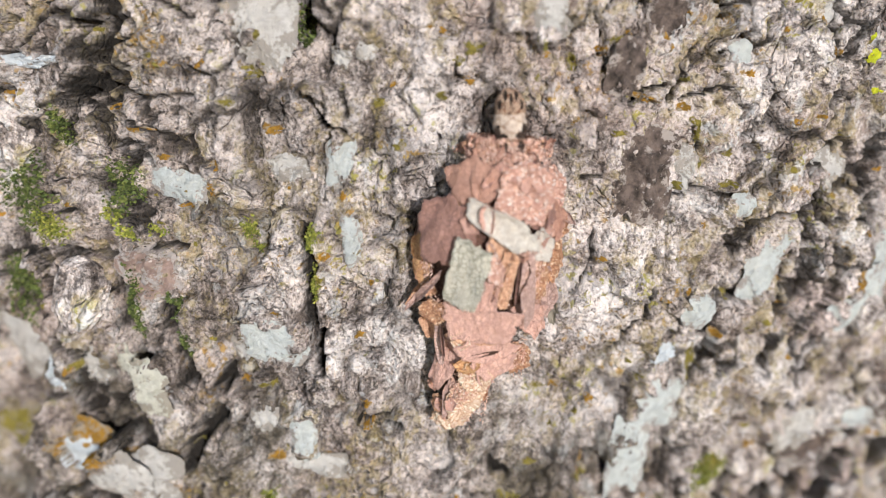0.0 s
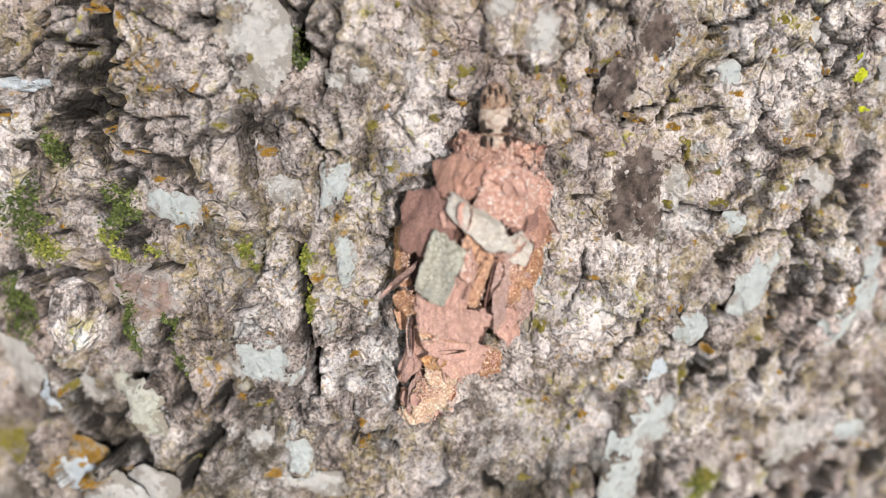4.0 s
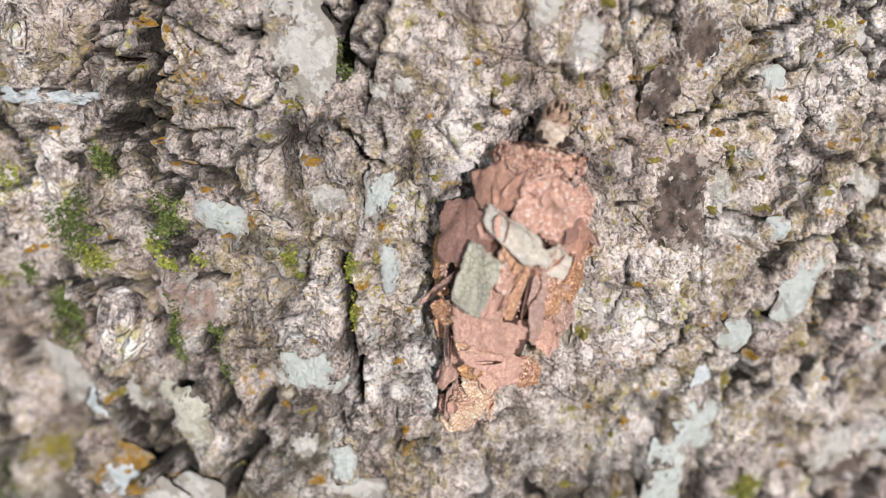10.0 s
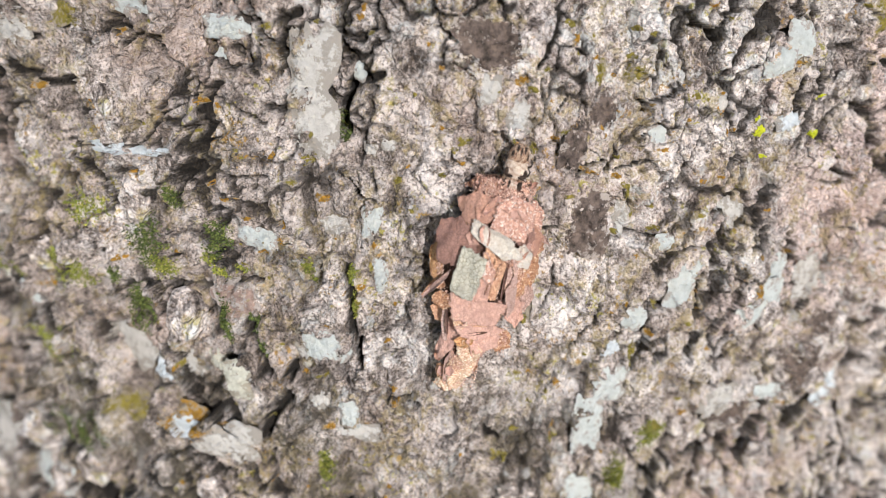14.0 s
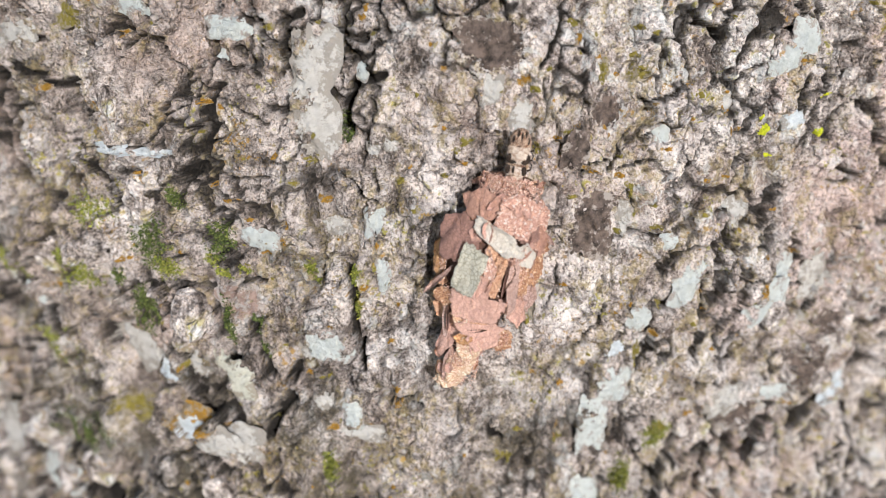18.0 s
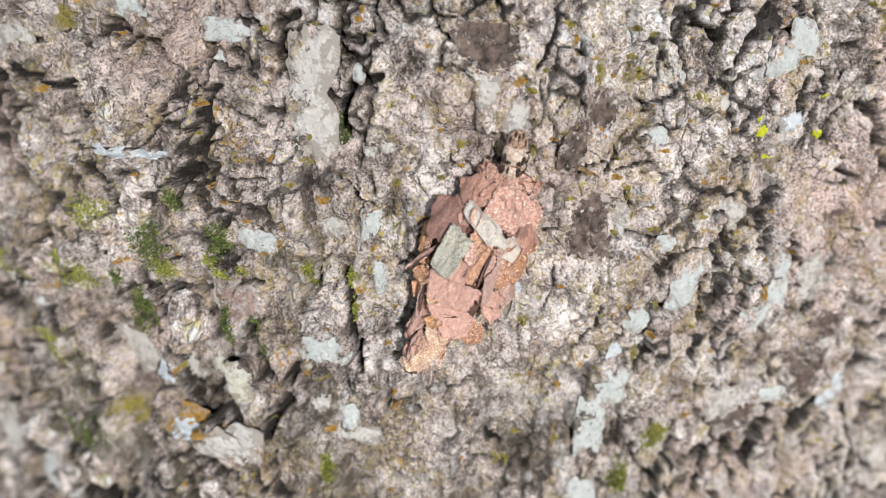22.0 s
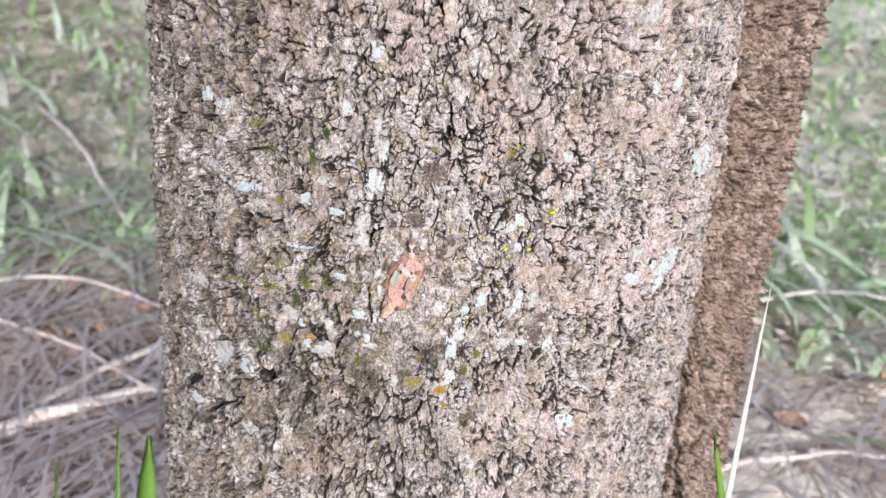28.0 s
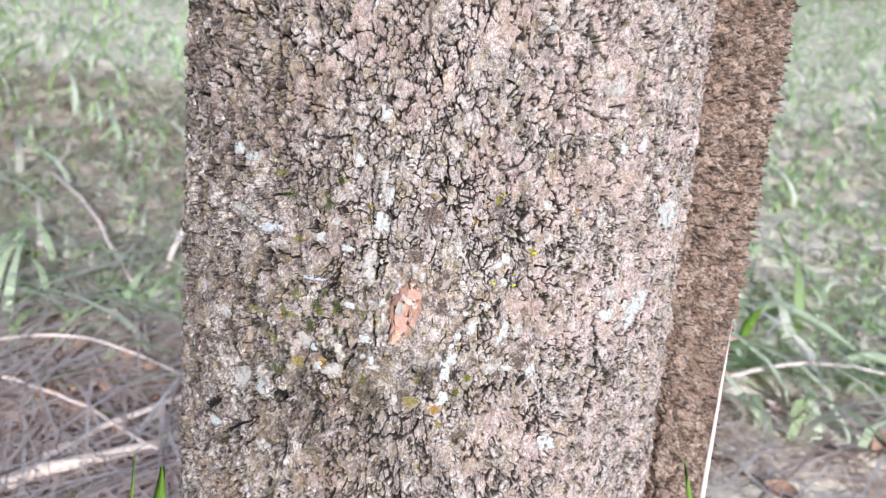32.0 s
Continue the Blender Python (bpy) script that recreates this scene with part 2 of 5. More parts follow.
BARK = bark_material("lichened_bark", ((0.11, 0.09, 0.079), (0.43, 0.375, 0.345), (0.66, 0.60, 0.565), (0.78, 0.725, 0.69)), (0.46, 0.33, 0.27), 0.46)
STEM_BARK = bark_material("brown_bark", ((0.16, 0.11, 0.082), (0.38, 0.27, 0.205), (0.51, 0.38, 0.30), (0.60, 0.47, 0.385)), (0.36, 0.24, 0.17), 0.1, 0.5, 0.4, 0.3)
CRUSTS = {
    "white": speckled("white_lichen", (0.62, 0.65, 0.62), (0.50, 0.53, 0.50), (0.40, 0.36, 0.32), 800, 0.445),
    "grey": speckled("grey_lichen", (0.57, 0.55, 0.51), (0.43, 0.41, 0.37), (0.34, 0.31, 0.27), 520, 0.50),
    "cream": speckled("cream_lichen", (0.66, 0.65, 0.55), (0.5, 0.49, 0.40), (0.38, 0.34, 0.27), 800, 0.47),
    "bluish": speckled("bluish_lichen", (0.64, 0.68, 0.70), (0.45, 0.49, 0.5), (0.33, 0.31, 0.28), 520, 0.42),
    "orange": speckled("orange_lichen", (0.50, 0.27, 0.04), (0.28, 0.16, 0.03), (0.40, 0.33, 0.24), 1100, 0.49),
    "olive": speckled("olive_lichen", (0.34, 0.28, 0.06), (0.18, 0.155, 0.035), (0.36, 0.31, 0.23), 1100, 0.49),
    "yellow": speckled("yellow_lichen", (0.80, 0.82, 0.04), (0.5, 0.56, 0.03), (0.4, 0.4, 0.2), 900, 0.36),
    "dark": speckled("dark_scar", (0.23, 0.175, 0.145), (0.03, 0.025, 0.021), (0.46, 0.40, 0.35), 900, 0.43),
    "rusty": speckled("rusty_bark", (0.42, 0.31, 0.26), (0.26, 0.18, 0.15), (0.46, 0.41, 0.37), 700, 0.5),
}
MOSS = varied("moss", ((0.0, (0.04, 0.055, 0.015)), (0.6, (0.09, 0.12, 0.03)), (1.0, (0.17, 0.19, 0.05))), 0.8, 300)
GREEN_MOSS = varied("bright_moss", ((0.0, (0.11, 0.13, 0.02)), (0.6, (0.21, 0.23, 0.04)), (1.0, (0.34, 0.32, 0.07))), 0.8, 300)
SCRAPS = {
    "tan": fibrous("tan_scrap", (0.526, 0.314, 0.235), (0.412, 0.232, 0.168), 900, veins=(0.335, 0.178, 0.132)),
    "umber": fibrous("umber_scrap", (0.348, 0.202, 0.163), (0.234, 0.129, 0.1), 1000, veins=(0.178, 0.0991, 0.0796)),
    "ochre": fibrous("ochre_scrap", (0.731, 0.457, 0.227), (0.52, 0.275, 0.123), 1200, (1, 1, 1), 0.75, (0.369, 0.17, 0.0767), (0.416, 0.199, 0.0974), 2200),
    "gold": fibrous("gold_scrap", (0.739, 0.574, 0.427), (0.543, 0.356, 0.225), 1300, (1, 1, 1), 0.75, (0.739, 0.703, 0.548), (0.39, 0.198, 0.104), 2400),
    "cream": fibrous("cream_scrap", (0.672, 0.63, 0.554), (0.571, 0.521, 0.445), 900, veins=(0.504, 0.437, 0.361)),
    "sage": fibrous("sage_scrap", (0.56, 0.545, 0.45), (0.45, 0.435, 0.355), 1100, (1, 1, 1), 0.75, None, (0.21, 0.197, 0.143), 1700),
    "sand": fibrous("sand_scrap", (0.716, 0.458, 0.298), (0.542, 0.305, 0.186), 1100, (1, 0.8, 1), 0.75, (0.418, 0.218, 0.13), (0.371, 0.189, 0.111), 2000),
    "pink": fibrous("pink_scrap", (0.643, 0.411, 0.332), (0.508, 0.305, 0.242), 800, veins=(0.451, 0.266, 0.217)),
    "mauve": fibrous("mauve_scrap", (0.552, 0.39, 0.335), (0.38, 0.255, 0.213), 900, veins=(0.263, 0.158, 0.128)),
    "rose": fibrous("rose_scrap", (0.701, 0.459, 0.362), (0.466, 0.248, 0.184), 1100, (1, 1, 1), 0.75, (0.739, 0.648, 0.566), (0.334, 0.161, 0.123), 1900),
    "grain": fibrous("grain_scrap", (0.561, 0.323, 0.186), (0.297, 0.144, 0.0798), 1300, (1, 1, 1), 0.8, (0.722, 0.522, 0.352), (0.185, 0.0806, 0.0461), 2300),
    # near-black brown for pieces that stand in for shade in the case's gaps
    "gap_shade": fibrous("gap_shade_scrap", (0.125, 0.0656, 0.0433), (0.052, 0.0282, 0.0193), 900),
    "grey": fibrous("grey_scrap", (0.294, 0.26, 0.202), (0.168, 0.151, 0.118), 800),
}
CRUMBS = varied("crumbs", ((0.0, (0.40, 0.21, 0.15)), (0.35, (0.58, 0.35, 0.27)), (0.75, (0.72, 0.49, 0.39)), (1.0, (0.84, 0.70, 0.60))), 0.8, 900)
SILK = fibrous("brown_silk", (0.17, 0.09, 0.065), (0.07, 0.038, 0.028), 900, (1, 1, 1))
HEAD = fibrous("mottled_head", (0.66, 0.48, 0.34), (0.10, 0.05, 0.03), 1000, (1, 1, 1), 0.35, (0.30, 0.14, 0.075), (0.07, 0.03, 0.02), 2600)
SHIELD = fibrous("cream_shield", (0.72, 0.64, 0.54), (0.46, 0.35, 0.27), 1000, (1, 1, 1), 0.3, (0.42, 0.29, 0.21), (0.36, 0.24, 0.17), 900)
DARK_MARK = fibrous("dark_marking", (0.06, 0.04, 0.03), (0.02, 0.015, 0.012), 900, (1, 1, 1), 0.3)
SOIL = fibrous("litter_soil", (0.70, 0.65, 0.56), (0.40, 0.37, 0.29), 30, (1, 1, 1), 0.9, (0.80, 0.75, 0.68))
GRASS = varied("grass", ((0.0, (0.46, 0.62, 0.27)), (0.3, (0.58, 0.73, 0.44)), (0.55, (0.66, 0.78, 0.58)), (0.75, (0.74, 0.80, 0.66)), (1.0, (0.85, 0.82, 0.74))), 0.6, 8, 0.45)
STRAW = varied("straw", ((0.0, (0.48, 0.37, 0.32)), (0.3, (0.72, 0.61, 0.56)), (0.6, (0.80, 0.71, 0.67)), (1.0, (0.88, 0.83, 0.80))), 0.7, 12, 0.3)
FRESH = varied("fresh_blade", ((0.0, (0.16, 0.32, 0.04)), (1.0, (0.28, 0.46, 0.07))), 0.5, 40, 0.4)
WOOD = fibrous("bleached_wood", (0.62, 0.55, 0.49), (0.36, 0.30, 0.26), 60, (1, 1, 1))
DEAD_LEAF = fibrous("dead_leaf", (0.42, 0.27, 0.19), (0.22, 0.13, 0.09), 40, (1, 1, 1))
FOLIAGE = varied("far_foliage", ((0.0, (0.07, 0.12, 0.03)), (0.6, (0.15, 0.22, 0.07)), (1.0, (0.28, 0.34, 0.15))), 0.7, 1, 0.4)


# ---- noise on sheets ----
def hashed(ix, iy, seed):
    h = (ix.astype(np.int64) * 374761393 + iy.astype(np.int64) * 668265263 + seed * 97471171) & 0xFFFFFFFF
    h = ((h ^ (h >> 13)) * 1274126177) & 0xFFFFFFFF
    return ((h ^ (h >> 16)) & 0xFFFFFF) / 16777216.0


def smooth(x, y, seed):
    ix, iy = np.floor(x), np.floor(y)
    fx, fy = x - ix, y - iy
    fx, fy = fx * fx * (3 - 2 * fx), fy * fy * (3 - 2 * fy)
    a, b = hashed(ix, iy, seed), hashed(ix + 1, iy, seed)
    c, d = hashed(ix, iy + 1, seed), hashed(ix + 1, iy + 1, seed)
    return (a + (b - a) * fx) * (1 - fy) + (c + (d - c) * fx) * fy


def layered(x, y, seed, octaves=3):
    total, size = 0.0, 1.0
    for k in range(octaves):
        total = total + size * (smooth(x * 2**k, y * 2**k, seed + k) - 0.5)
        size *= 0.5
    return total


def cells(x, y, seed):
    """Distance to the nearest seed, to the border with the next, a number of the cell, and the way from its seed."""
    ix, iy = np.floor(x), np.floor(y)
    near, second, number = np.full(x.shape, 9.0), np.full(x.shape, 9.0), np.zeros(x.shape)
    ax, ay = np.zeros(x.shape), np.zeros(x.shape)
    for dx in (-1, 0, 1):
        for dy in (-1, 0, 1):
            jx, jy = ix + dx, iy + dy
            ox, oy = x - jx - 0.05 - 0.9 * hashed(jx, jy, seed), y - jy - 0.05 - 0.9 * hashed(jx, jy, seed + 1)
            d = np.hypot(ox, oy)
            closer = d < near
            second = np.where(closer, near, np.minimum(second, d))
            number = np.where(closer, hashed(jx, jy, seed + 2), number)
            ax, ay = np.where(closer, ox, ax), np.where(closer, oy, ay)
            near = np.where(closer, d, near)
    return near, second - near, number, ax, ay


def tilted(number, ax, ay):
    """A slope of its own for each cell, so that its rim stands proud on one side and sinks on the other."""
    turn = number * 57.0
    return ax * np.cos(turn) + ay * np.sin(turn)


def step(x, low, high):
    x = np.clip((x - low) / (high - low), 0, 1)
    return x * x * (3 - 2 * x)


# ---- trunk ----
CRACKS = []


def crack(depth, width, *points):
    """A fissure in the bark through points (across, up), all in millimetres."""
    CRACKS.append((depth / 1000, width / 1000, [(a / 1000, b / 1000) for a, b in points]))


crack(3, 1.40, (-24.8, 625.1), (-25.2, 623.7), (-26.2, 621.0), (-26.7, 617.9), (-27.4, 616.2))
crack(1.2, 0.35, (-25.2, 623.7), (-23.3, 622.7), (-21.0, 621.6), (-18.3, 620.7))
crack(3.4, 1.59, (-30.6, 612.6), (-29.5, 613.7), (-27.5, 614.4))
crack(1.2, 0.36, (-27.5, 614.3), (-24.1, 613.4), (-21.7, 613.1), (-18.3, 613.7))
crack(2.2, 1.10, (-30.8, 612.6), (-31.2, 610.6), (-31.5, 607.5))
crack(2, 1.29, (-47.6, 613.9), (-45.1, 612.3), (-43.9, 610.0), (-42.2, 608.4))
crack(1.8, 0.54, (-25.5, 599.8), (-23.0, 598.9), (-20.5, 598.5))
crack(1.2, 0.45, (-33.3, 601.4), (-30.4, 600.9))
crack(1.5, 0.57, (-29.2, 592.6), (-27.3, 594.7))
crack(2.6, 0.98, (-8.5, 602.1), (-8.1, 596.1), (-7.8, 591.3), (-7.1, 587.5))
crack(3, 0.95, (-8.0, 625.5), (-8.5, 622.6), (-9.9, 620.0))
crack(3, 1.69, (-21.9, 592.4), (-21.4, 588.6), (-20.8, 584.7))
crack(3, 1.59, (-16.8, 585.9), (-17.5, 583.9))
crack(3, 1.78, (-17.8, 580.4), (-20.4, 577.1), (-22.2, 573.0))
crack(1, 0.36, (-17.7, 589.8), (-16.6, 592.3), (-15.1, 593.8))
crack(1.6, 0.57, (-3.5, 575.8), (-5.6, 579.3))
crack(1.8, 0.52, (27.7, 621.2), (26.3, 619.3), (25.5, 617.2), (25.0, 615.3))
crack(2, 0.56, (21.3, 615.2), (22.6, 616.3), (24.3, 616.8))
crack(1, 0.35, (26.1, 615.3), (28.5, 616.5), (30.5, 617.1))
crack(1, 0.35, (28.0, 613.5), (28.8, 611.3), (29.0, 609.6))
crack(1, 0.35, (25.2, 606.4), (30.1, 607.4), (34.1, 606.8))
crack(2, 0.70, (41.4, 608.9), (43.3, 611.0))
crack(.8, 0.31, (36.3, 614.5), (36.5, 616.4), (37.2, 620.7))
crack(.8, 0.28, (17.0, 608.4), (19.3, 608.5))
crack(1.3, 0.43, (25.4, 596.8), (25.3, 593.6), (23.5, 590.3), (22.6, 587.6))
crack(1, 0.35, (17.1, 596.6), (18.6, 599.0), (18.7, 603.2))
crack(1.6, 0.73, (41.3, 600.4), (42.0, 594.9), (42.2, 591.7))
crack(.8, 0.27, (17.2, 623.1), (19.0, 625.1))
crack(1.5, 0.47, (-8.0, 613.9), (-6.9, 612.2), (-4.9, 611.2))
crack(1.2, 0.37, (-5.0, 615.3), (-4.7, 612.8))
crack(2.4, 0.91, (-7.5, 591.3), (-7.1, 588.2))
crack(2, 0.85, (-0.8, 581.6), (1.2, 580.8))
crack(2.6, 1.30, (10.8, 576.2), (12.2, 574.3))
crack(1.2, 0.62, (-45.0, 614.3), (-39.6, 616.1))
crack(1.6, 0.71, (-45.2, 612.6), (-43.4, 610.7))
crack(1, 0.40, (-31.8, 624.3), (-29.1, 626.1), (-26.2, 625.4), (-25.2, 623.7))
crack(1, 0.39, (-25.7, 628.9), (-25.6, 625.5))
crack(2, 1.17, (-13.8, 633.8), (-15.9, 633.3), (-16.6, 630.0))
crack(2.4, 1.28, (-4.3, 626.8), (-7.4, 626.5), (-8.5, 625.6), (-8.9, 619.4))
crack(1.8, 0.72, (17.8, 634.5), (16.7, 631.1), (15.4, 628.4))
crack(1.2, 0.55, (45.4, 633.9), (45.6, 631.2), (45.4, 629.2), (42.4, 627.7), (42.1, 625.5), (42.4, 620.4))
crack(1.4, 0.66, (51.6, 623.2), (54.3, 627.3))
crack(1.8, 0.74, (40.9, 609.6), (44.3, 612.2))
crack(5, 3.13, (-69.4, 622.4), (-67.6, 623.9))
crack(3, 1.84, (48.9, 564.8), (53.5, 568.8))
crack(4, 4.13, (-58.3, 554.2), (-54.8, 552.0))
crack(3, 4.44, (-104.5, 540.2), (-122.6, 525.3))
crack(1.4, 0.66, (-2.7, 581.8), (0.4, 582.7))
crack(1.68, 0.85, (-9.9, 655.6), (-8.2, 664.5))
crack(1.68, 1.52, (106.5, 601.8), (111.4, 591.8), (113.2, 578.6), (109.5, 559.4), (106.4, 539.8))
crack(0.98, 0.42, (56.9, 662.2), (58.2, 656.8))
crack(1.4, 0.56, (65.8, 652.3), (69.4, 656.8))
crack(1.12, 0.51, (73.1, 652.9), (68.7, 653.5))
crack(0.84, 0.39, (-28.6, 646.6), (-20.2, 648.3), (-17.6, 644.9), (-12.6, 644.0))
crack(0.7, 0.44, (-51.5, 615.4), (-35.8, 616.8), (-32.3, 621.3), (-26.2, 624.0))
crack(2.8, 2.11, (-96.7, 618.8), (-93.3, 609.7))
crack(2.45, 2.72, (-73.9, 543.8), (-78.3, 545.8))
crack(2.8, 3.08, (-98.7, 520.6), (-87.1, 528.7))
crack(1.82, 1.14, (102.2, 634.4), (102.1, 638.2))
crack(1.82, 1.17, (108.7, 636.5), (111.4, 633.7))
crack(2.1, 1.31, (-49.8, 679.6), (-46.0, 664.8), (-46.4, 649.5))
crack(1.4, 0.97, (-78.5, 705.6), (-74.7, 695.7))
crack(1.54, 1.05, (-49.0, 697.0), (-37.7, 695.2))
crack(1.54, 1.02, (-26.4, 683.8), (-37.0, 681.8), (-42.7, 682.6))
crack(2.8, 1.88, (164.5, 672.6), (168.9, 687.2))
crack(2.1, 1.66, (189.7, 697.9), (169.6, 693.0))
crack(2.1, 1.39, (208.7, 724.5), (212.4, 740.0))
crack(2.1, 1.25, (19.6, 665.3), (19.8, 669.1))
crack(2.1, 1.55, (-88.9, 526.1), (-71.7, 537.6))
crack(1.82, 1.29, (-60.1, 549.9), (-61.5, 567.5))
crack(1.82, 1.38, (-93.7, 540.4), (-88.9, 526.1))
crack(2.1, 1.45, (-24.3, 509.6), (-29.6, 489.8))
crack(1.4, 0.88, (-14.7, 660.2), (-11.0, 643.1))
crack(1.68, 1.31, (-93.4, 621.3), (-86.1, 605.5))
crack(1.82, 1.37, (-64.4, 626.0), (-50.4, 622.9))
crack(1.82, 1.36, (-66.1, 652.5), (-52.9, 653.9))
crack(1.4, 1.09, (98.7, 707.7), (108.9, 709.7))
crack(1.4, 1.22, (135.4, 578.9), (145.0, 583.7))
crack(1.4, 0.98, (106.5, 628.8), (108.0, 639.8))
crack(1.4, 1.01, (99.9, 582.2), (98.9, 567.4))
crack(1.68, 1.51, (159.6, 517.9), (150.1, 503.8))
crack(1.4, 1.14, (-75.0, 593.4), (-63.0, 584.6))
crack(2.1, 2.24, (-145.2, 699.3), (-127.5, 698.0))
crack(1.68, 1.19, (68.0, 629.2), (73.7, 629.3))


def girth(u, z):
    """The trunk's radius without its bark relief."""
    def swell(a, b, s, q):
        return np.exp(-((u - a) / s) ** 2 - ((z - b) / q) ** 2)
    r = 0.1565 + 0.0165 * (z - 0.6) + 0.0060 * swell(-0.020, 0.605, 0.045, 0.07) + 0.0015 * swell(0.045, 0.61, 0.03, 0.05)
    r = r - 0.004 * swell(0.062, 0.575, 0.04, 0.03) - 0.004 * swell(0.026, 0.555, 0.03, 0.02)
    return r + 0.05 * np.exp(-np.maximum(z, 0) / 0.12)


def bark_height(u, z):
    """Relief of the bark above the smooth trunk, a number for each plate, and where the fissures' shade is painted
    dark.
    """
    wu = u + 0.0030 * layered(u / 0.011, z / 0.011, 11) + 0.0016 * layered(u / 0.0034, z / 0.0034, 15) + 0.0009 * layered(u / 0.0013, z / 0.0013, 17)
    wz = z + 0.0030 * layered(u / 0.011, z / 0.011, 21) + 0.0016 * layered(u / 0.0034, z / 0.0034, 25) + 0.0009 * layered(u / 0.0013, z / 0.0013, 27)
    away = step(np.hypot((u - 0.012) / 1.3, z - 0.605), 0.02, 0.08)
    rugged = 0.58 + 0.32 * step(layered(u / 0.045, z / 0.06, 45) + 0.5, 0.25, 0.75) + 0.3 * away + 0.35 * step(-u, 0.02, 0.08)
    open_a = step(layered(u / 0.007, z / 0.013, 41) + 0.5 + 0.02 * away, 0.46, 0.60)
    open_b = step(layered(u / 0.0045, z / 0.007, 43) + 0.5 + 0.02 * away, 0.50, 0.60)
    _, edge, number, ax, ay = cells(wu / 0.0068, wz / 0.0090, 31)
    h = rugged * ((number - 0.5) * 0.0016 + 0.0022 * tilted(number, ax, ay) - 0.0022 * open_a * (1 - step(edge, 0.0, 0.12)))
    crack_shade = 0.95 * open_a * (1 - step(edge, 0.04, 0.14)) * step(rugged, 0.35, 0.8)
    near, edge2, number2, ax, ay = cells(wu / 0.0034, wz / 0.0040, 51)
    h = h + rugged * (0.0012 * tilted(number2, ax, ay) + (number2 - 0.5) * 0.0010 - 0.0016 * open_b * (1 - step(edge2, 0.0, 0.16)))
    crack_shade = np.maximum(crack_shade, 0.95 * open_b * (1 - step(edge2, 0.06, 0.24)) * step(rugged, 0.35, 0.85))
    near, edge3, number3, ax, ay = cells(wu / 0.0012, wz / 0.0014, 61)
    fine = 1 - 0.4 * step(np.maximum(np.abs(u - 0.009) - 0.075, np.abs(z - 0.606) - 0.066), -0.012, 0.0)
    h = h + fine * (0.0004 * (1 - near * near) + 0.0004 * tilted(number3, ax, ay) + 0.0003 * (number3 - 0.5) + 0.0010 * layered(u / 0.0013, z / 0.0014, 71, 3))
    furrow = 1 - np.abs(2 * smooth(wu / 0.022 + 0.6 * layered(u / 0.05, z / 0.08, 85), wz / 0.085, 81) - 1)
    sunk = step(layered(u / 0.012, z / 0.03, 87) + 0.5, 0.4, 0.6)
    h = h - (rugged - 0.4) * 0.0065 * step(furrow, 0.76, 0.98) * sunk
    h = h + 0.002 * layered(u / 0.02, z / 0.02, 91)
    for depth, width, points in CRACKS:
        us, zs = [p[0] for p in points], [p[1] for p in points]
        box = (u > min(us) - 4 * width) & (u < max(us) + 4 * width) & (z > min(zs) - 4 * width) & (z < max(zs) + 4 * width)
        if not box.any():
            continue
        bu = u[box] + 0.0011 * layered(u[box] / 0.0035, z[box] / 0.0035, 711)
        bz = z[box] + 0.0011 * layered(u[box] / 0.0035, z[box] / 0.0035, 721)
        best = np.full(bu.shape, 9.0)
        for (a, b), (c, d) in zip(points, points[1:]):
            s = np.clip(((bu - a) * (c - a) + (bz - b) * (d - b)) / ((c - a) ** 2 + (d - b) ** 2), 0, 1)
            best = np.minimum(best, np.hypot(bu - a - s * (c - a), bz - b - s * (d - b)))
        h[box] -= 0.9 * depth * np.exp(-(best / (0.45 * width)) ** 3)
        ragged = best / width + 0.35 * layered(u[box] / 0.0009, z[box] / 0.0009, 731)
        crack_shade[box] = np.maximum(crack_shade[box], 1 - step(ragged, 0.35, 0.6))
    return h, number, crack_shade


def on_trunk(u, z, lift=0.0):
    """Points on the bark at arc u and height z (metres), raised by lift."""
    u, z = np.asarray(u, float), np.asarray(z, float)
    r, a = girth(u, z) + bark_height(u, z)[0] + lift, u / 0.16
    return np.stack([r * np.sin(a), -r * np.cos(a), z], -1)


def sheet_mesh(name, co, rows, cols, mat, closed=False, **fields):
    """A grid of points as one mesh."""
    i = np.arange(rows * cols).reshape(rows, cols)
    if closed:
        i = np.concatenate([i, i[:, :1]], 1)
    quads = np.stack([i[:-1, :-1], i[:-1, 1:], i[1:, 1:], i[1:, :-1]], -1).reshape(-1, 4)
    mesh = bpy.data.meshes.new(name)
    mesh.vertices.add(len(co))
    mesh.vertices.foreach_set("co", co.astype(np.float32).ravel())
    mesh.loops.add(quads.size)
    mesh.loops.foreach_set("vertex_index", quads.astype(np.int32).ravel())
    mesh.polygons.add(len(quads))
    mesh.polygons.foreach_set("loop_start", np.arange(0, quads.size, 4, dtype=np.int32))
    mesh.polygons.foreach_set("use_smooth", np.ones(len(quads), bool))
    for key, values in fields.items():
        mesh.attributes.new(key, "FLOAT", "POINT").data.foreach_set("value", values.astype(np.float32).ravel())
    mesh.materials.append(mat)
    mesh.update(calc_edges=True)
    return mesh


def part(name, data, parent, label=""):
    ob = new(name, data)
    ob.parent = parent
    return tagged(ob, label)


def mesh_of(name, verts, faces, mat, smooth_faces=True):
    mesh = bpy.data.meshes.new(name)
    mesh.from_pydata([tuple(v) for v in verts], [], faces)
    mesh.polygons.foreach_set("use_smooth", [smooth_faces] * len(mesh.polygons))
    mesh.materials.append(mat)
    mesh.update()
    return mesh


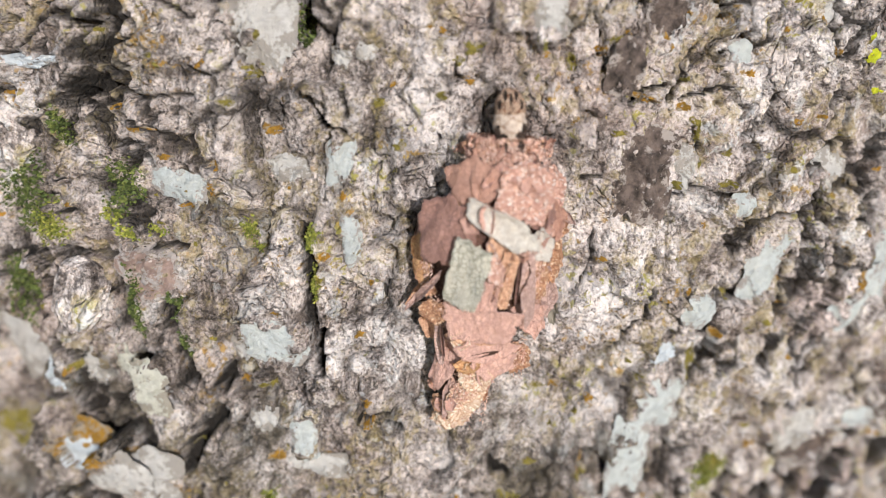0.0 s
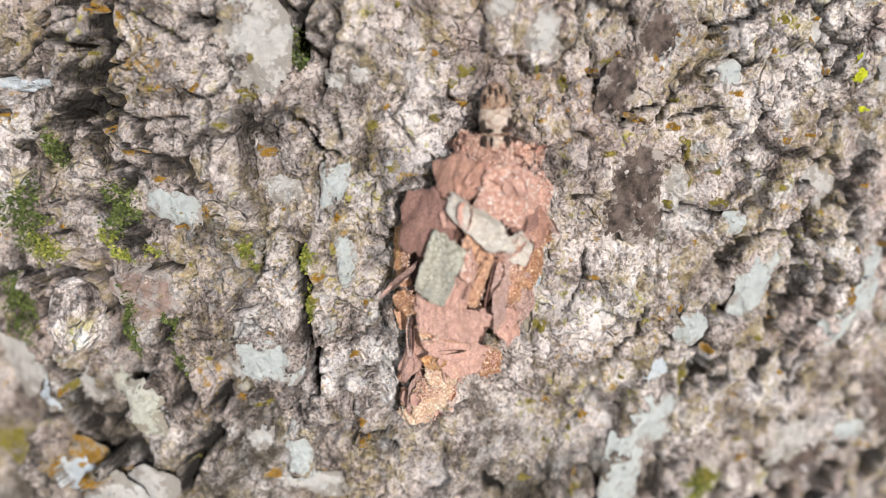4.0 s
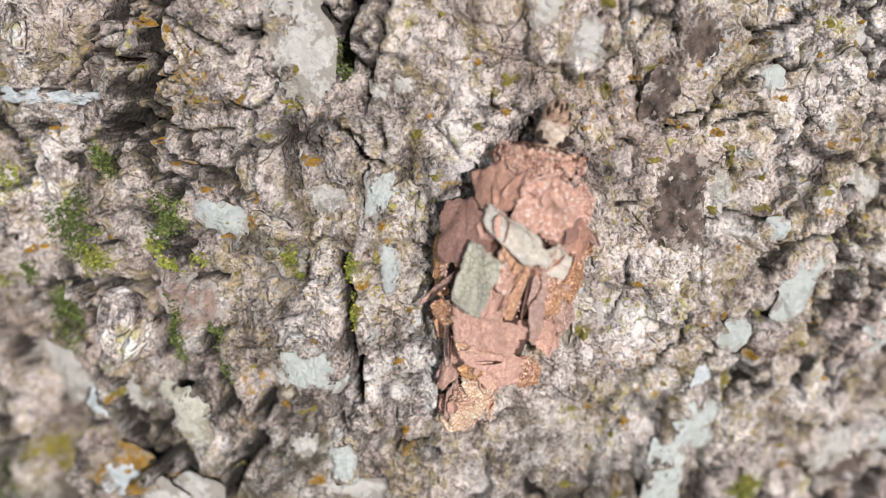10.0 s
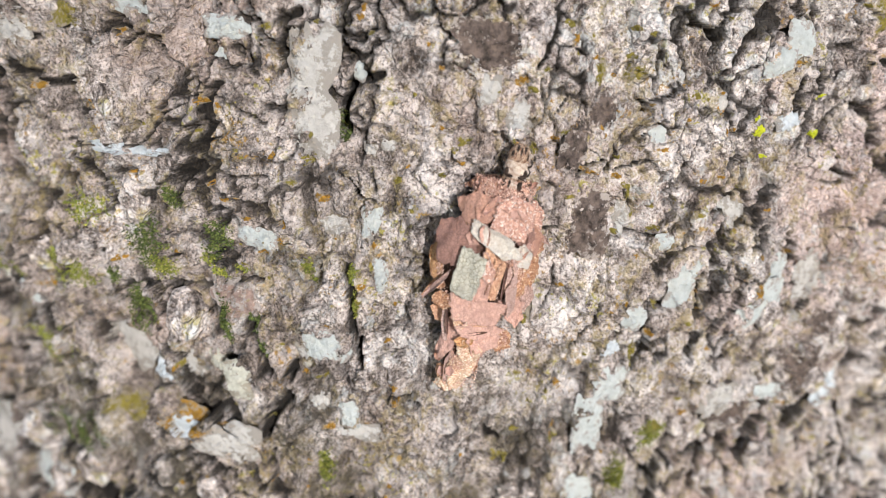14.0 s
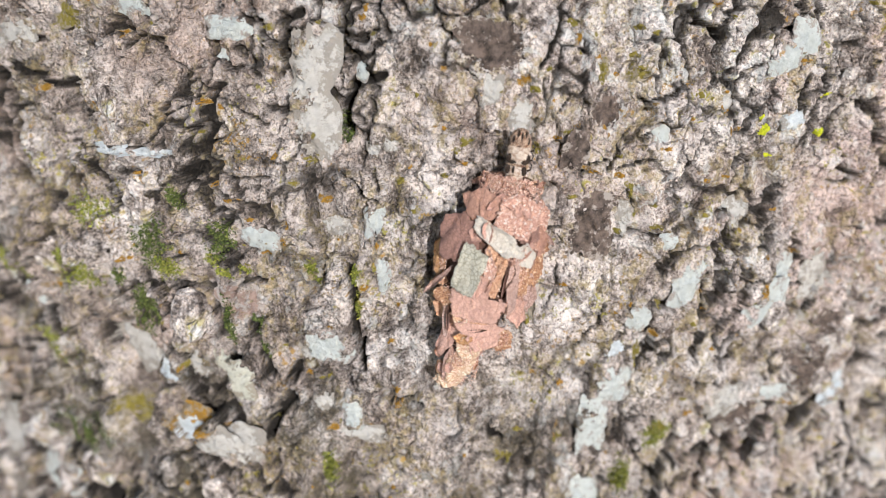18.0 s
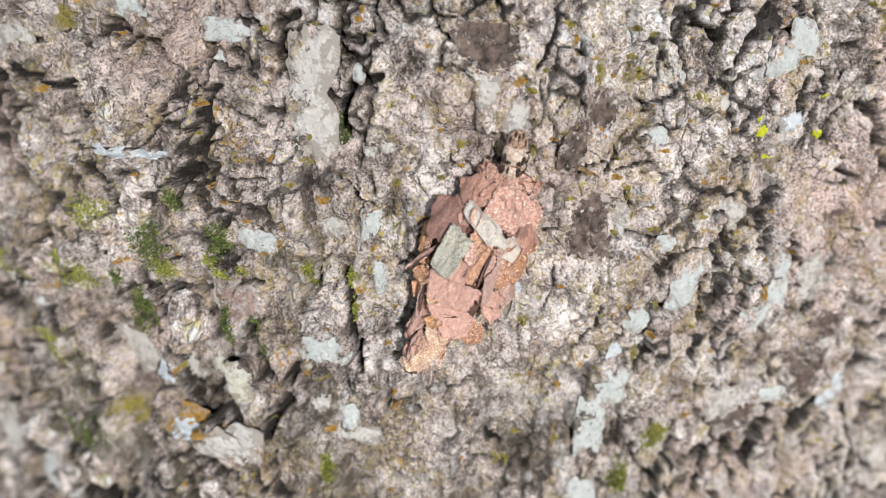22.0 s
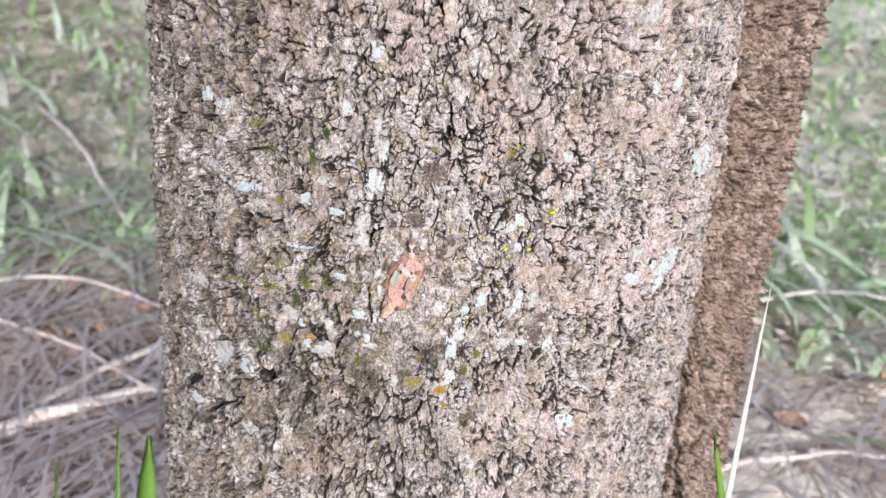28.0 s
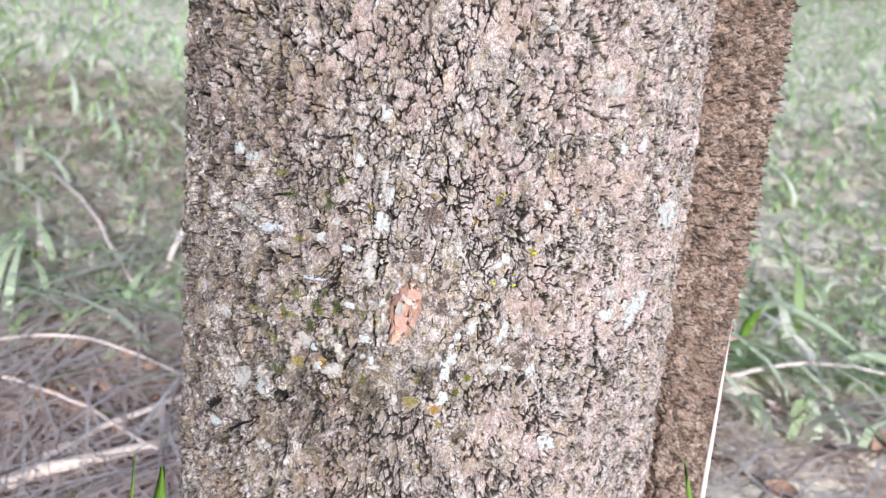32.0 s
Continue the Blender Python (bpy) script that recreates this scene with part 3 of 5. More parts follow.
tree = tagged(new("tree"), "thick tree trunk with cracked grey lichened bark", "tree")
across = np.concatenate([np.linspace(-0.5027, -0.22, 40, endpoint=False), np.arange(-0.22, -0.066, 0.0006), np.arange(-0.066, 0.084, 0.00027), np.arange(0.084, 0.23, 0.0006), np.linspace(0.231, 0.5020, 40, endpoint=False)])
upward = np.concatenate([np.linspace(-0.06, 0.45, 50, endpoint=False), np.arange(0.45, 0.54, 0.0006), np.arange(0.54, 0.672, 0.00027), np.arange(0.672, 0.78, 0.0006), np.linspace(0.781, 2.6, 60)])
grid_u, grid_z = np.meshgrid(across, upward)
relief_h, plates, crack_shade = bark_height(grid_u, grid_z)
radius = girth(grid_u, grid_z) + relief_h
trunk_co = np.stack([radius * np.sin(grid_u / 0.16), -radius * np.cos(grid_u / 0.16), grid_z], -1).reshape(-1, 3)


def around(a, b, s, q):
    return np.exp(-((grid_u - a) / s) ** 2 - ((grid_z - b) / q) ** 2)


stained = layered(grid_u / 0.012, grid_z / 0.016, 501) + 0.5
# damp stains, plus painted shading low on the left and along the left side
damp_shade = np.clip(1.4 * around(-0.055, 0.558, 0.05, 0.03) + 0.9 * around(-0.005, 0.570, 0.05, 0.014) + 0.6 * around(-0.045, 0.6, 0.02, 0.03) + 0.3 * around(0.05, 0.58, 0.02, 0.02)
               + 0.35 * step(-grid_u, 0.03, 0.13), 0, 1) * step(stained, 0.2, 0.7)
bare = step(layered(grid_u / 0.009, grid_z / 0.012, 521) + 0.5, 0.2, 0.62) * np.clip(0.3 + 0.7 * step(-grid_u, -0.02, 0.07) + 0.3 * step(0.62 - grid_z, 0.0, 0.1) - 0.2 * step(grid_u, 0.03, 0.09), 0, 1)
blush = np.clip(step(grid_u, 0.0, 0.07) + step(grid_z, 0.64, 0.72), 0, 1) * step(stained, 0.3, 0.7)
part("trunk", sheet_mesh("trunk", trunk_co, len(upward), len(across), BARK, True, plate=plates, damp_shade=damp_shade, blush=blush, crack_shade=crack_shade, bare=bare), tree)


def side_stem():
    """The second stem, which leans away behind the trunk."""
    a = np.concatenate([np.linspace(-1.8, 2.1, 420, endpoint=False), np.linspace(2.1, 2 * math.pi - 1.8, 50, endpoint=False)])
    z = np.concatenate([np.linspace(-0.06, 0.42, 30, endpoint=False), np.arange(0.42, 0.80, 0.0009), np.linspace(0.802, 2.4, 60)])
    ga, gz = np.meshgrid(a, z)
    arc = ga * 0.09
    wu, wz = arc + 0.004 * layered(arc / 0.008, gz / 0.008, 211), gz + 0.004 * layered(arc / 0.008, gz / 0.008, 221)
    _, edge, number, ax, ay = cells(wu / 0.0085, wz / 0.0062, 231)
    near, edge2, number2, bx, by = cells(wu / 0.0046, wz / 0.0036, 241)
    split = step(layered(arc / 0.006, gz / 0.008, 261) + 0.5, 0.4, 0.6)
    h = (number - 0.5) * 0.004 + 0.004 * tilted(number, ax, ay) - 0.003 * ay - 0.003 * split * (1 - step(edge, 0, 0.2)) + (number2 - 0.5) * 0.003 - 0.0035 * by + 0.002 * tilted(number2, bx, by) + 0.0014 * layered(arc / 0.004, gz / 0.003, 251)
    r = 0.088 + h + 0.03 * np.exp(-np.maximum(gz, 0) / 0.1)
    x = 0.124 + 0.06 * (gz - 0.6) + r * np.sin(ga)
    y = 0.05 + 0.05 * (gz - 0.6) - r * np.cos(ga)
    co = np.stack([x, y, gz], -1).reshape(-1, 3)
    # the last field paints crevice shade between the flakes
    return sheet_mesh("stem", co, len(z), len(a), STEM_BARK, True, plate=number, crack_shade=0.85 * np.maximum(split * (1 - step(edge, 0.03, 0.16)), (1 - split) * (1 - step(edge2, 0.04, 0.2))))


part("stem", side_stem(), tree, "second stem with rough brown flaky bark")

# ---- crusts and moss on the bark ----
dice = random.Random(7)


def crust(name, kind, u, z, w, h, lift, rings, spokes, blocky=2.4, ragged=0.34, label="", flat=0.0):
    """A thin ragged crust that follows the bark. Millimetres."""
    seed, tilt = dice.randrange(10000), dice.uniform(-0.15, 0.15)
    phi = np.linspace(0, 2 * math.pi, spokes, endpoint=False)
    c, s = np.cos(phi), np.sin(phi)
    edge = (np.abs(c) ** blocky + np.abs(s) ** blocky) ** (-1 / blocky)
    edge = edge * (1 + ragged * 1.5 * layered(c * 1.6 + seed, s * 1.6, seed % 97, 2) + ragged * 0.45 * layered(c * 5 + seed, s * 5, seed % 89, 3))
    rho = np.linspace(0.0, 1.0, rings + 1)[1:]
    du = np.concatenate([[0], (rho[:, None] * edge * c * w / 2).ravel()]) / 1000
    dz = np.concatenate([[0], (rho[:, None] * edge * s * h / 2).ravel()]) / 1000
    up = np.concatenate([[1], np.repeat(1 - rho ** 3, spokes)]) * (lift + 0.00015) - 0.00015
    pu, pz = u / 1000 + du + tilt * dz, z / 1000 + dz - tilt * du
    relief_here = bark_height(pu, pz)[0]
    middle = np.percentile(relief_here, 60)
    floor_h = np.maximum(relief_here, middle - (0.0002 if flat else 0.0008))
    up = up + floor_h - relief_here + flat * (middle - floor_h)
    co = on_trunk(pu, pz, up)
    faces = [(0, 1 + k, 1 + (k + 1) % spokes) for k in range(spokes)]
    for r in range(rings - 1):
        for k in range(spokes):
            a, b = 1 + r * spokes + k, 1 + r * spokes + (k + 1) % spokes
            faces.append((a, a + spokes, b + spokes, b))
    mesh = mesh_of(name, co, faces, CRUSTS[kind])
    mesh.attributes.new("rim", "FLOAT", "POINT").data.foreach_set("value", np.concatenate([[0], np.repeat(rho ** 2, spokes)]).astype(np.float32))
    return part(name, mesh, tree, label)


def rings_for(w, h):
    size = max(w, h)
    return int(min(26, max(5, size * 3.2))), int(min(90, max(14, size * 9)))


def white(u, z, w, h):
    crust("lichen_crust", "white", u, z, w, h, 0.0003, *rings_for(w, h), 3.4, 0.3, "pale mint-white crust of lichen", 0.4)


def grey(u, z, w, h):
    crust("lichen_crust", "grey", u, z, w, h, 0.00025, *rings_for(w, h), 2.4, 0.45, "pale grey crust of lichen", 0.3)


def cream(u, z, w, h):
    crust("lichen_crust", "cream", u, z, w, h, 0.0003, *rings_for(w, h), 3.0, 0.35, "cream-coloured crust of lichen", 0.4)


def bluish(u, z, w, h):
    crust("lichen_crust", "bluish", u, z, w, h, 0.00028, *rings_for(w, h), 2.4, 0.45, "bluish grey crust of lichen", 0.3)


def orange(u, z, w, h):
    crust("lichen_spot", "orange", u, z, w, h, 0.00015, *rings_for(w, h), 2.0, 0.6, "small rusty orange spot of lichen")


def olive(u, z, w, h):
    crust("lichen_spot", "olive", u, z, w, h, 0.00015, *rings_for(w, h), 2.0, 0.6, "olive-yellow spot of lichen")


def yellow(u, z, w, h):
    crust("lichen_spot", "yellow", u, z, w, h, 0.00022, *rings_for(w, h), 2.0, 0.45, "bright yellow spot of lichen")


def dark(u, z, w, h):
    crust("bark_scar", "dark", u, z, w, h, 0.00018, *rings_for(w, h), 2.2, 0.35, "dark weathered scar in the bark", 0.1)


def rusty(u, z, w, h):
    crust("bark_scar", "rusty", u, z, w, h, 0.00018, *rings_for(w, h), 2.2, 0.45, "reddish brown bare bark")


def tuft(u, z, w, h, mat, count, length, label):
    """A cushion of tiny moss leaves on the bark."""
    us, zs = [], []
    while len(us) < count:
        a, b = dice.gauss(0, 0.42), dice.gauss(0, 0.42)
        if a * a + b * b < 1.2:
            us.append(u / 1000 + a * w / 2000), zs.append(z / 1000 + b * h / 2000)
    base = on_trunk(us, zs, -0.0001)
    verts, faces = [], []
    for p, pu in zip(base, us):
        out = Vector((math.sin(pu / 0.16), -math.cos(pu / 0.16), 0))
        tip = (out + Vector((dice.uniform(-1, 1), dice.uniform(-1, 1), dice.uniform(-0.8, 1)))).normalized() * length * dice.uniform(0.5, 1.2)
        side = tip.cross(Vector((dice.uniform(-1, 1), dice.uniform(-1, 1), dice.uniform(-1, 1)))).normalized() * length * 0.24
        v, n = Vector(p), len(verts)
        verts += [v - side * 0.5, v + side * 0.5, v + tip * 0.6 + side, v + tip * 0.6 - side, v + tip]
        faces += [(n, n + 1, n + 2, n + 3), (n + 3, n + 2, n + 4)]
    part("moss_cushion", mesh_of("moss_cushion", verts, faces, mat, False), tree, label)


def moss(u, z, w, h):
    tuft(u, z, w, h, MOSS, int(min(1600, 90 + 90 * w * h)), 0.00055, "dark green cushion of moss")


def green_moss(u, z, w, h):
    tuft(u, z, w, h, GREEN_MOSS, int(min(1200, 70 + 70 * w * h)), 0.0005, "yellow-green cushion of moss")


white(-20.0, 605.2, 5.5, 3.3)
white(-5.1, 608.3, 2.8, 5.3)
grey(-9.7, 607.3, 4.4, 3.2)
white(-3.9, 600.9, 2.0, 4.8)
white(-11.4, 589.8, 6.4, 4.9)
grey(-15.4, 588.6, 2.3, 3.9)
cream(-24.2, 583.8, 4.2, 6.7)
cream(-28.5, 585.3, 3.0, 4.2)
grey(-12.7, 580.7, 3.5, 3.2)
white(-8.6, 579.6, 2.8, 6.4)
grey(-6.4, 575.7, 7.0, 3.8)
grey(-28.7, 572.2, 6.8, 5.3)
bluish(-35.7, 573.6, 6.1, 3.3)
white(38.3, 599.1, 4.2, 7.0)
white(31.4, 594.3, 3.8, 3.8)
bluish(28.9, 588.8, 3.6, 2.8)
white(29.5, 582.0, 6.1, 6.5)
white(27.0, 576.1, 4.8, 10.6)
white(31.5, 620.0, 2.8, 2.5)
white(34.4, 605.5, 3.0, 2.4)
grey(43.9, 608.7, 5.8, 5.1)
bluish(13.9, 599.7, 2.1, 1.9)
grey(-5.4, 617.6, 2.2, 2.6)
grey(12.8, 622.4, 3.1, 4.2)
grey(27.6, 608.7, 2.5, 5.5)
bluish(-38.8, 615.7, 12.9, 1.7)
grey(-3.1, 618.4, 2.2, 2.0)
grey(-32.9, 583.7, 3.3, 4.4)
white(52.8, 594.2, 7.2, 8.9)
white(54.7, 599.2, 5.5, 5.9)
white(-23.2, 632.1, 6.2, 2.8)
white(-7.2, 627.1, 1.9, 2.4)
white(-25.2, 628.8, 1.3, 1.8)
grey(-63.0, 628.8, 10.6, 4.1)
grey(-13.0, 624.8, 7.0, 15.9)
grey(9.1, 625.5, 2.8, 4.1)
white(5.8, 631.2, 2.7, 6.3)
white(47.7, 629.4, 4.5, 3.5)
white(52.1, 632.2, 5.2, 5.1)
bluish(52.0, 621.8, 3.9, 3.4)
white(-67.8, 553.2, 11.3, 8.1)
white(-64.1, 590.2, 5.7, 2.9)
bluish(-34.8, 572.7, 5.6, 3.6)
bluish(-38.2, 581.1, 5.4, 4.2)
grey(-45.8, 585.3, 10.7, 13.8)
grey(-25.9, 572.0, 7.4, 7.2)
white(28.9, 560.2, 6.4, 6.2)
grey(40.2, 624.0, 3.0, 2.9)
white(59.0, 577.6, 9.5, 3.3)
white(61.3, 581.9, 3.1, 6.7)
grey(64.0, 596.0, 7.7, 8.4)
bluish(72.8, 576.2, 6.1, 6.5)
grey(-82.3, 554.5, 35.6, 12.6)
grey(49.7, 576.9, 7.5, 6.8)
white(-6.8, 644.2, 4.6, 9.9)
white(-4.6, 659.1, 2.4, 10.5)
white(-9.8, 657.8, 3.1, 3.4)
grey(-87.3, 641.7, 25.5, 6.1)
white(70.9, 659.0, 4.3, 5.5)
grey(72.6, 644.2, 5.1, 7.1)
white(115.1, 603.7, 12.5, 6.4)
grey(117.3, 615.2, 13.1, 7.5)
grey(-61.7, 630.5, 7.9, 5.7)
bluish(-67.5, 636.0, 17.3, 4.3)
grey(-28.7, 644.2, 8.9, 4.8)
grey(3.1, 561.3, 4.0, 8.9)
white(-10.4, 646.1, 4.4, 9.0)
white(-21.5, 674.5, 5.6, 6.3)
white(-93.3, 673.0, 8.0, 6.4)
white(-83.6, 669.2, 10.4, 5.3)
white(127.4, 688.8, 7.3, 10.6)
white(113.3, 689.5, 4.7, 7.7)
white(140.3, 608.9, 23.3, 12.5)
white(135.2, 598.9, 15.9, 9.4)
white(-9.4, 695.9, 5.4, 7.1)
grey(-8.1, 663.3, 4.4, 22.1)
white(85.3, 538.2, 9.8, 7.2)
grey(49.2, 716.7, 9.9, 4.6)
grey(103.9, 716.8, 17.4, 9.7)
white(168.9, 654.6, 31.9, 18.6)
white(-36.5, 635.3, 6.7, 5.1)
grey(-67.8, 523.2, 11.6, 6.9)
grey(-103.7, 587.0, 13.4, 7.3)
white(-113.4, 521.0, 13.0, 7.3)
white(27.6, 560.8, 8.0, 7.8)
orange(-29.0, 622.8, 1.3, 1.9)
orange(-26.8, 623.0, 1.6, 1.0)
orange(-24.7, 622.4, 1.0, 0.8)
orange(-23.4, 618.6, 1.2, 1.5)
orange(-17.8, 616.3, 1.2, 1.8)
olive(-13.2, 616.0, 1.3, 1.1)
orange(-12.0, 610.9, 2.2, 0.9)
orange(-16.5, 607.4, 2.0, 1.1)
orange(-17.2, 605.1, 1.2, 1.7)
olive(-15.0, 613.3, 1.7, 0.9)
orange(-19.3, 603.3, 2.1, 0.7)
orange(-26.5, 612.0, 1.3, 0.8)
orange(-21.6, 607.8, 1.8, 0.8)
orange(-24.2, 610.1, 2.5, 0.7)
orange(-11.4, 592.8, 1.5, 0.9)
orange(-11.4, 576.7, 1.5, 1.6)
olive(-12.5, 584.8, 2.9, 1.1)
orange(-15.0, 584.9, 1.2, 1.1)
olive(-6.9, 596.8, 1.2, 1.2)
orange(-1.9, 582.0, 1.5, 1.5)
orange(-3.0, 591.5, 1.4, 1.1)
orange(-2.1, 596.9, 0.8, 0.9)
olive(0.2, 610.2, 1.5, 1.3)
olive(-1.8, 613.9, 1.3, 1.0)
orange(-0.7, 615.7, 0.7, 0.8)
olive(-5.2, 615.2, 0.7, 1.2)
orange(-4.7, 605.3, 0.6, 1.3)
orange(3.4, 620.6, 0.9, 0.7)
orange(6.1, 616.4, 1.3, 0.9)
olive(3.5, 615.1, 1.2, 0.9)
orange(12.9, 619.0, 1.2, 0.8)
olive(15.1, 618.2, 1.1, 2.1)
orange(15.9, 613.4, 0.8, 1.3)
orange(13.1, 615.1, 0.7, 0.5)
orange(17.5, 619.8, 1.1, 0.5)
olive(19.0, 620.6, 1.4, 0.9)
orange(20.3, 621.3, 1.5, 1.0)
orange(23.7, 621.2, 0.9, 0.9)
orange(24.1, 620.2, 0.4, 0.9)
orange(16.9, 624.5, 0.8, 0.7)
olive(14.3, 625.9, 1.7, 1.0)
orange(22.5, 615.5, 2.4, 0.9)
orange(26.3, 614.9, 1.8, 1.0)
olive(28.1, 612.9, 1.0, 2.8)
olive(29.1, 609.6, 0.8, 1.4)
orange(32.5, 618.3, 2.0, 0.9)
orange(38.7, 613.9, 1.4, 0.8)
olive(31.6, 610.7, 1.4, 1.0)
olive(32.2, 607.6, 1.8, 0.9)
olive(38.9, 609.2, 2.5, 0.9)
orange(41.1, 622.9, 1.7, 1.2)
orange(40.8, 620.7, 1.0, 1.4)
olive(36.2, 625.2, 1.6, 1.0)
orange(31.9, 592.5, 1.0, 1.1)
orange(34.5, 591.3, 1.4, 1.3)
olive(34.6, 595.8, 1.4, 1.6)
olive(32.7, 587.4, 1.6, 5.3)
olive(39.2, 572.9, 3.7, 4.1)
olive(21.8, 573.9, 2.4, 1.8)
olive(15.2, 594.5, 1.9, 1.3)
olive(15.3, 576.3, 2.0, 2.1)
orange(44.7, 575.1, 2.5, 1.7)
orange(41.5, 597.1, 1.0, 0.7)
olive(-48.1, 571.0, 10.9, 4.9)
orange(-38.7, 630.8, 1.8, 1.2)
orange(-55.7, 622.8, 3.1, 1.6)
orange(19.6, 631.9, 1.1, 2.0)
olive(22.8, 627.9, 1.6, 3.5)
olive(27.7, 628.0, 2.9, 2.1)
orange(12.8, 626.8, 1.8, 1.5)
orange(40.3, 623.3, 1.5, 1.5)
orange(51.9, 596.8, 1.9, 3.6)
olive(13.6, 571.0, 3.6, 3.6)
orange(-58.6, 592.1, 4.6, 1.9)
orange(-11.6, 576.5, 1.6, 1.7)
olive(6.2, 619.1, 2.1, 1.4)
orange(35.9, 649.2, 2.3, 2.3)
olive(46.5, 641.2, 3.5, 1.7)
olive(-49.9, 632.7, 8.4, 4.0)
olive(-13.6, 652.6, 3.8, 3.4)
orange(-15.1, 645.0, 2.6, 1.4)
orange(-34.5, 574.0, 9.4, 5.3)
olive(26.5, 547.9, 6.2, 3.4)
orange(23.1, 555.3, 6.2, 4.7)
olive(46.5, 659.9, 4.5, 6.5)
orange(41.7, 656.6, 2.7, 1.5)
orange(87.7, 657.3, 3.4, 2.7)
olive(15.1, 660.0, 4.0, 3.0)
olive(65.7, 635.8, 5.5, 4.8)
olive(11.6, 558.8, 8.4, 6.0)
moss(-37.6, 602.6, 7.8, 8.7)
moss(-40.9, 591.4, 3.6, 9.2)
moss(-44.2, 596.8, 3.9, 2.7)
moss(-32.5, 609.6, 1.6, 4.6)
green_moss(-27.6, 601.4, 2.8, 1.8)
green_moss(-24.5, 600.4, 5.7, 1.3)
green_moss(-14.0, 601.2, 1.6, 2.8)
green_moss(-13.2, 599.3, 1.2, 0.9)
moss(-9.7, 620.6, 1.3, 3.4)
green_moss(-7.7, 601.1, 1.6, 2.8)
green_moss(-7.6, 596.1, 1.4, 4.1)
moss(-8.7, 619.2, 1.0, 1.5)
moss(-21.3, 593.1, 1.5, 3.1)
moss(-20.5, 588.8, 1.9, 3.9)
moss(-58.8, 566.2, 18.1, 6.2)
green_moss(-47.3, 606.5, 9.5, 5.3)
green_moss(-69.6, 593.3, 15.0, 4.1)
green_moss(-55.1, 597.3, 10.3, 2.6)
green_moss(-61.8, 581.5, 12.7, 6.0)
moss(-26.7, 604.4, 5.2, 5.7)
green_moss(-12.3, 569.5, 2.5, 7.3)
green_moss(33.6, 564.7, 4.3, 7.1)
green_moss(38.7, 572.0, 6.4, 5.5)
green_moss(-78.5, 592.7, 9.1, 3.1)
moss(-25.9, 592.8, 2.7, 8.1)
moss(-28.0, 663.0, 3.4, 4.5)
green_moss(-62.5, 663.4, 9.3, 3.8)
green_moss(-34.8, 599.7, 5.3, 4.5)
green_moss(-52.6, 595.3, 10.2, 4.3)
moss(-133.1, 607.3, 3.8, 21.2)
moss(-34.5, 652.3, 3.8, 10.8)
moss(-56.3, 653.5, 10.9, 5.1)
yellow(46.8, 620.5, 2.1, 1.8)
yellow(45.8, 622.3, 1.5, 1.0)
yellow(57.6, 624.8, 2.0, 1.0)
yellow(57.9, 619.6, 3.3, 1.2)
yellow(50.1, 629.3, 1.2, 0.7)
yellow(47.4, 617.1, 1.1, 0.8)
yellow(66.5, 635.9, 2.5, 2.0)
yellow(48.8, 662.7, 1.6, 1.5)
dark(22.5, 608.4, 7.0, 8.5)
dark(19.8, 618.0, 3.6, 4.8)
dark(23.6, 623.2, 4.3, 4.0)
dark(9.2, 630.6, 10.2, 7.3)
rusty(-24.5, 596.3, 7.1, 6.8)
dark(14.6, 651.7, 10.3, 12.4)
dark(65.7, 581.3, 11.4, 10.0)
dark(68.2, 589.0, 7.0, 6.7)
dark(53.5, 574.5, 7.5, 6.7)


for _ in range(210):
    spot_u, spot_z = dice.uniform(-45, 68), dice.uniform(556, 655)
    if not (0 < spot_u < 17 and 586 < spot_z < 612):
        (orange if dice.random() < 0.5 else olive)(spot_u, spot_z, dice.uniform(0.5, 1.7), dice.uniform(0.4, 1.2))


def flakes():
    """Loose bark chips, six shapes used over and over."""
    shapes = []
    for k in range(6):
        n = 9
        verts, seed = [], random.Random(k + 50)
        outline = [(math.cos(2 * math.pi * j / n) * seed.uniform(0.6, 1.1), math.sin(2 * math.pi * j / n) * seed.uniform(0.6, 1.1)) for j in range(n)]
        for scale, height in ((1.0, -0.35), (1.0, 0.05), (0.72, 0.28)):
            verts += [(x * scale, y * scale, height + seed.uniform(-0.06, 0.06)) for x, y in outline]
        verts.append((0, 0, 0.3))
        faces = [(r * n + j, r * n + (j + 1) % n, (r + 1) * n + (j + 1) % n, (r + 1) * n + j) for r in (0, 1) for j in range(n)]
        faces += [(2 * n + j, 2 * n + (j + 1) % n, 3 * n) for j in range(n)]
        mesh = mesh_of("bark_chip", [(0.0022 * x, 0.0030 * y, 0.0022 * h) for x, y, h in verts], faces, BARK, False)
        mesh.attributes.new("plate", "FLOAT", "POINT").data.foreach_set("value", [0.3 + 0.13 * k] * len(verts))
        shapes.append(mesh)
    us, zs = [], []
    while len(us) < 280:
        u, z = dice.uniform(-0.17, 0.19), dice.uniform(0.48, 0.76)
        if math.hypot(u - 0.012, (z - 0.605) * 1.2) > 0.045:
            us.append(u), zs.append(z)
    for u, z, p in zip(us, zs, on_trunk(us, zs, 0.0)):
        ob = part("bark_chip", dice.choice(shapes), tree)
        ob.matrix_basis = pose(*p, 90, 0, math.degrees(u / 0.16)) @ pose(0, 0, 0, dice.uniform(-22, 22), dice.uniform(-22, 22), dice.uniform(-60, 60)) @ Matrix.Scale(dice.uniform(0.6, 1.5), 4)


flakes()

# ---- ground ----
def slope(x, y):
    """The ground rises behind the tree and levels off far away."""
    y = np.asarray(y, float)
    t = np.maximum(y - 0.25, 0)
    return 0.27 * np.minimum(t, 30) + 0.0 * x


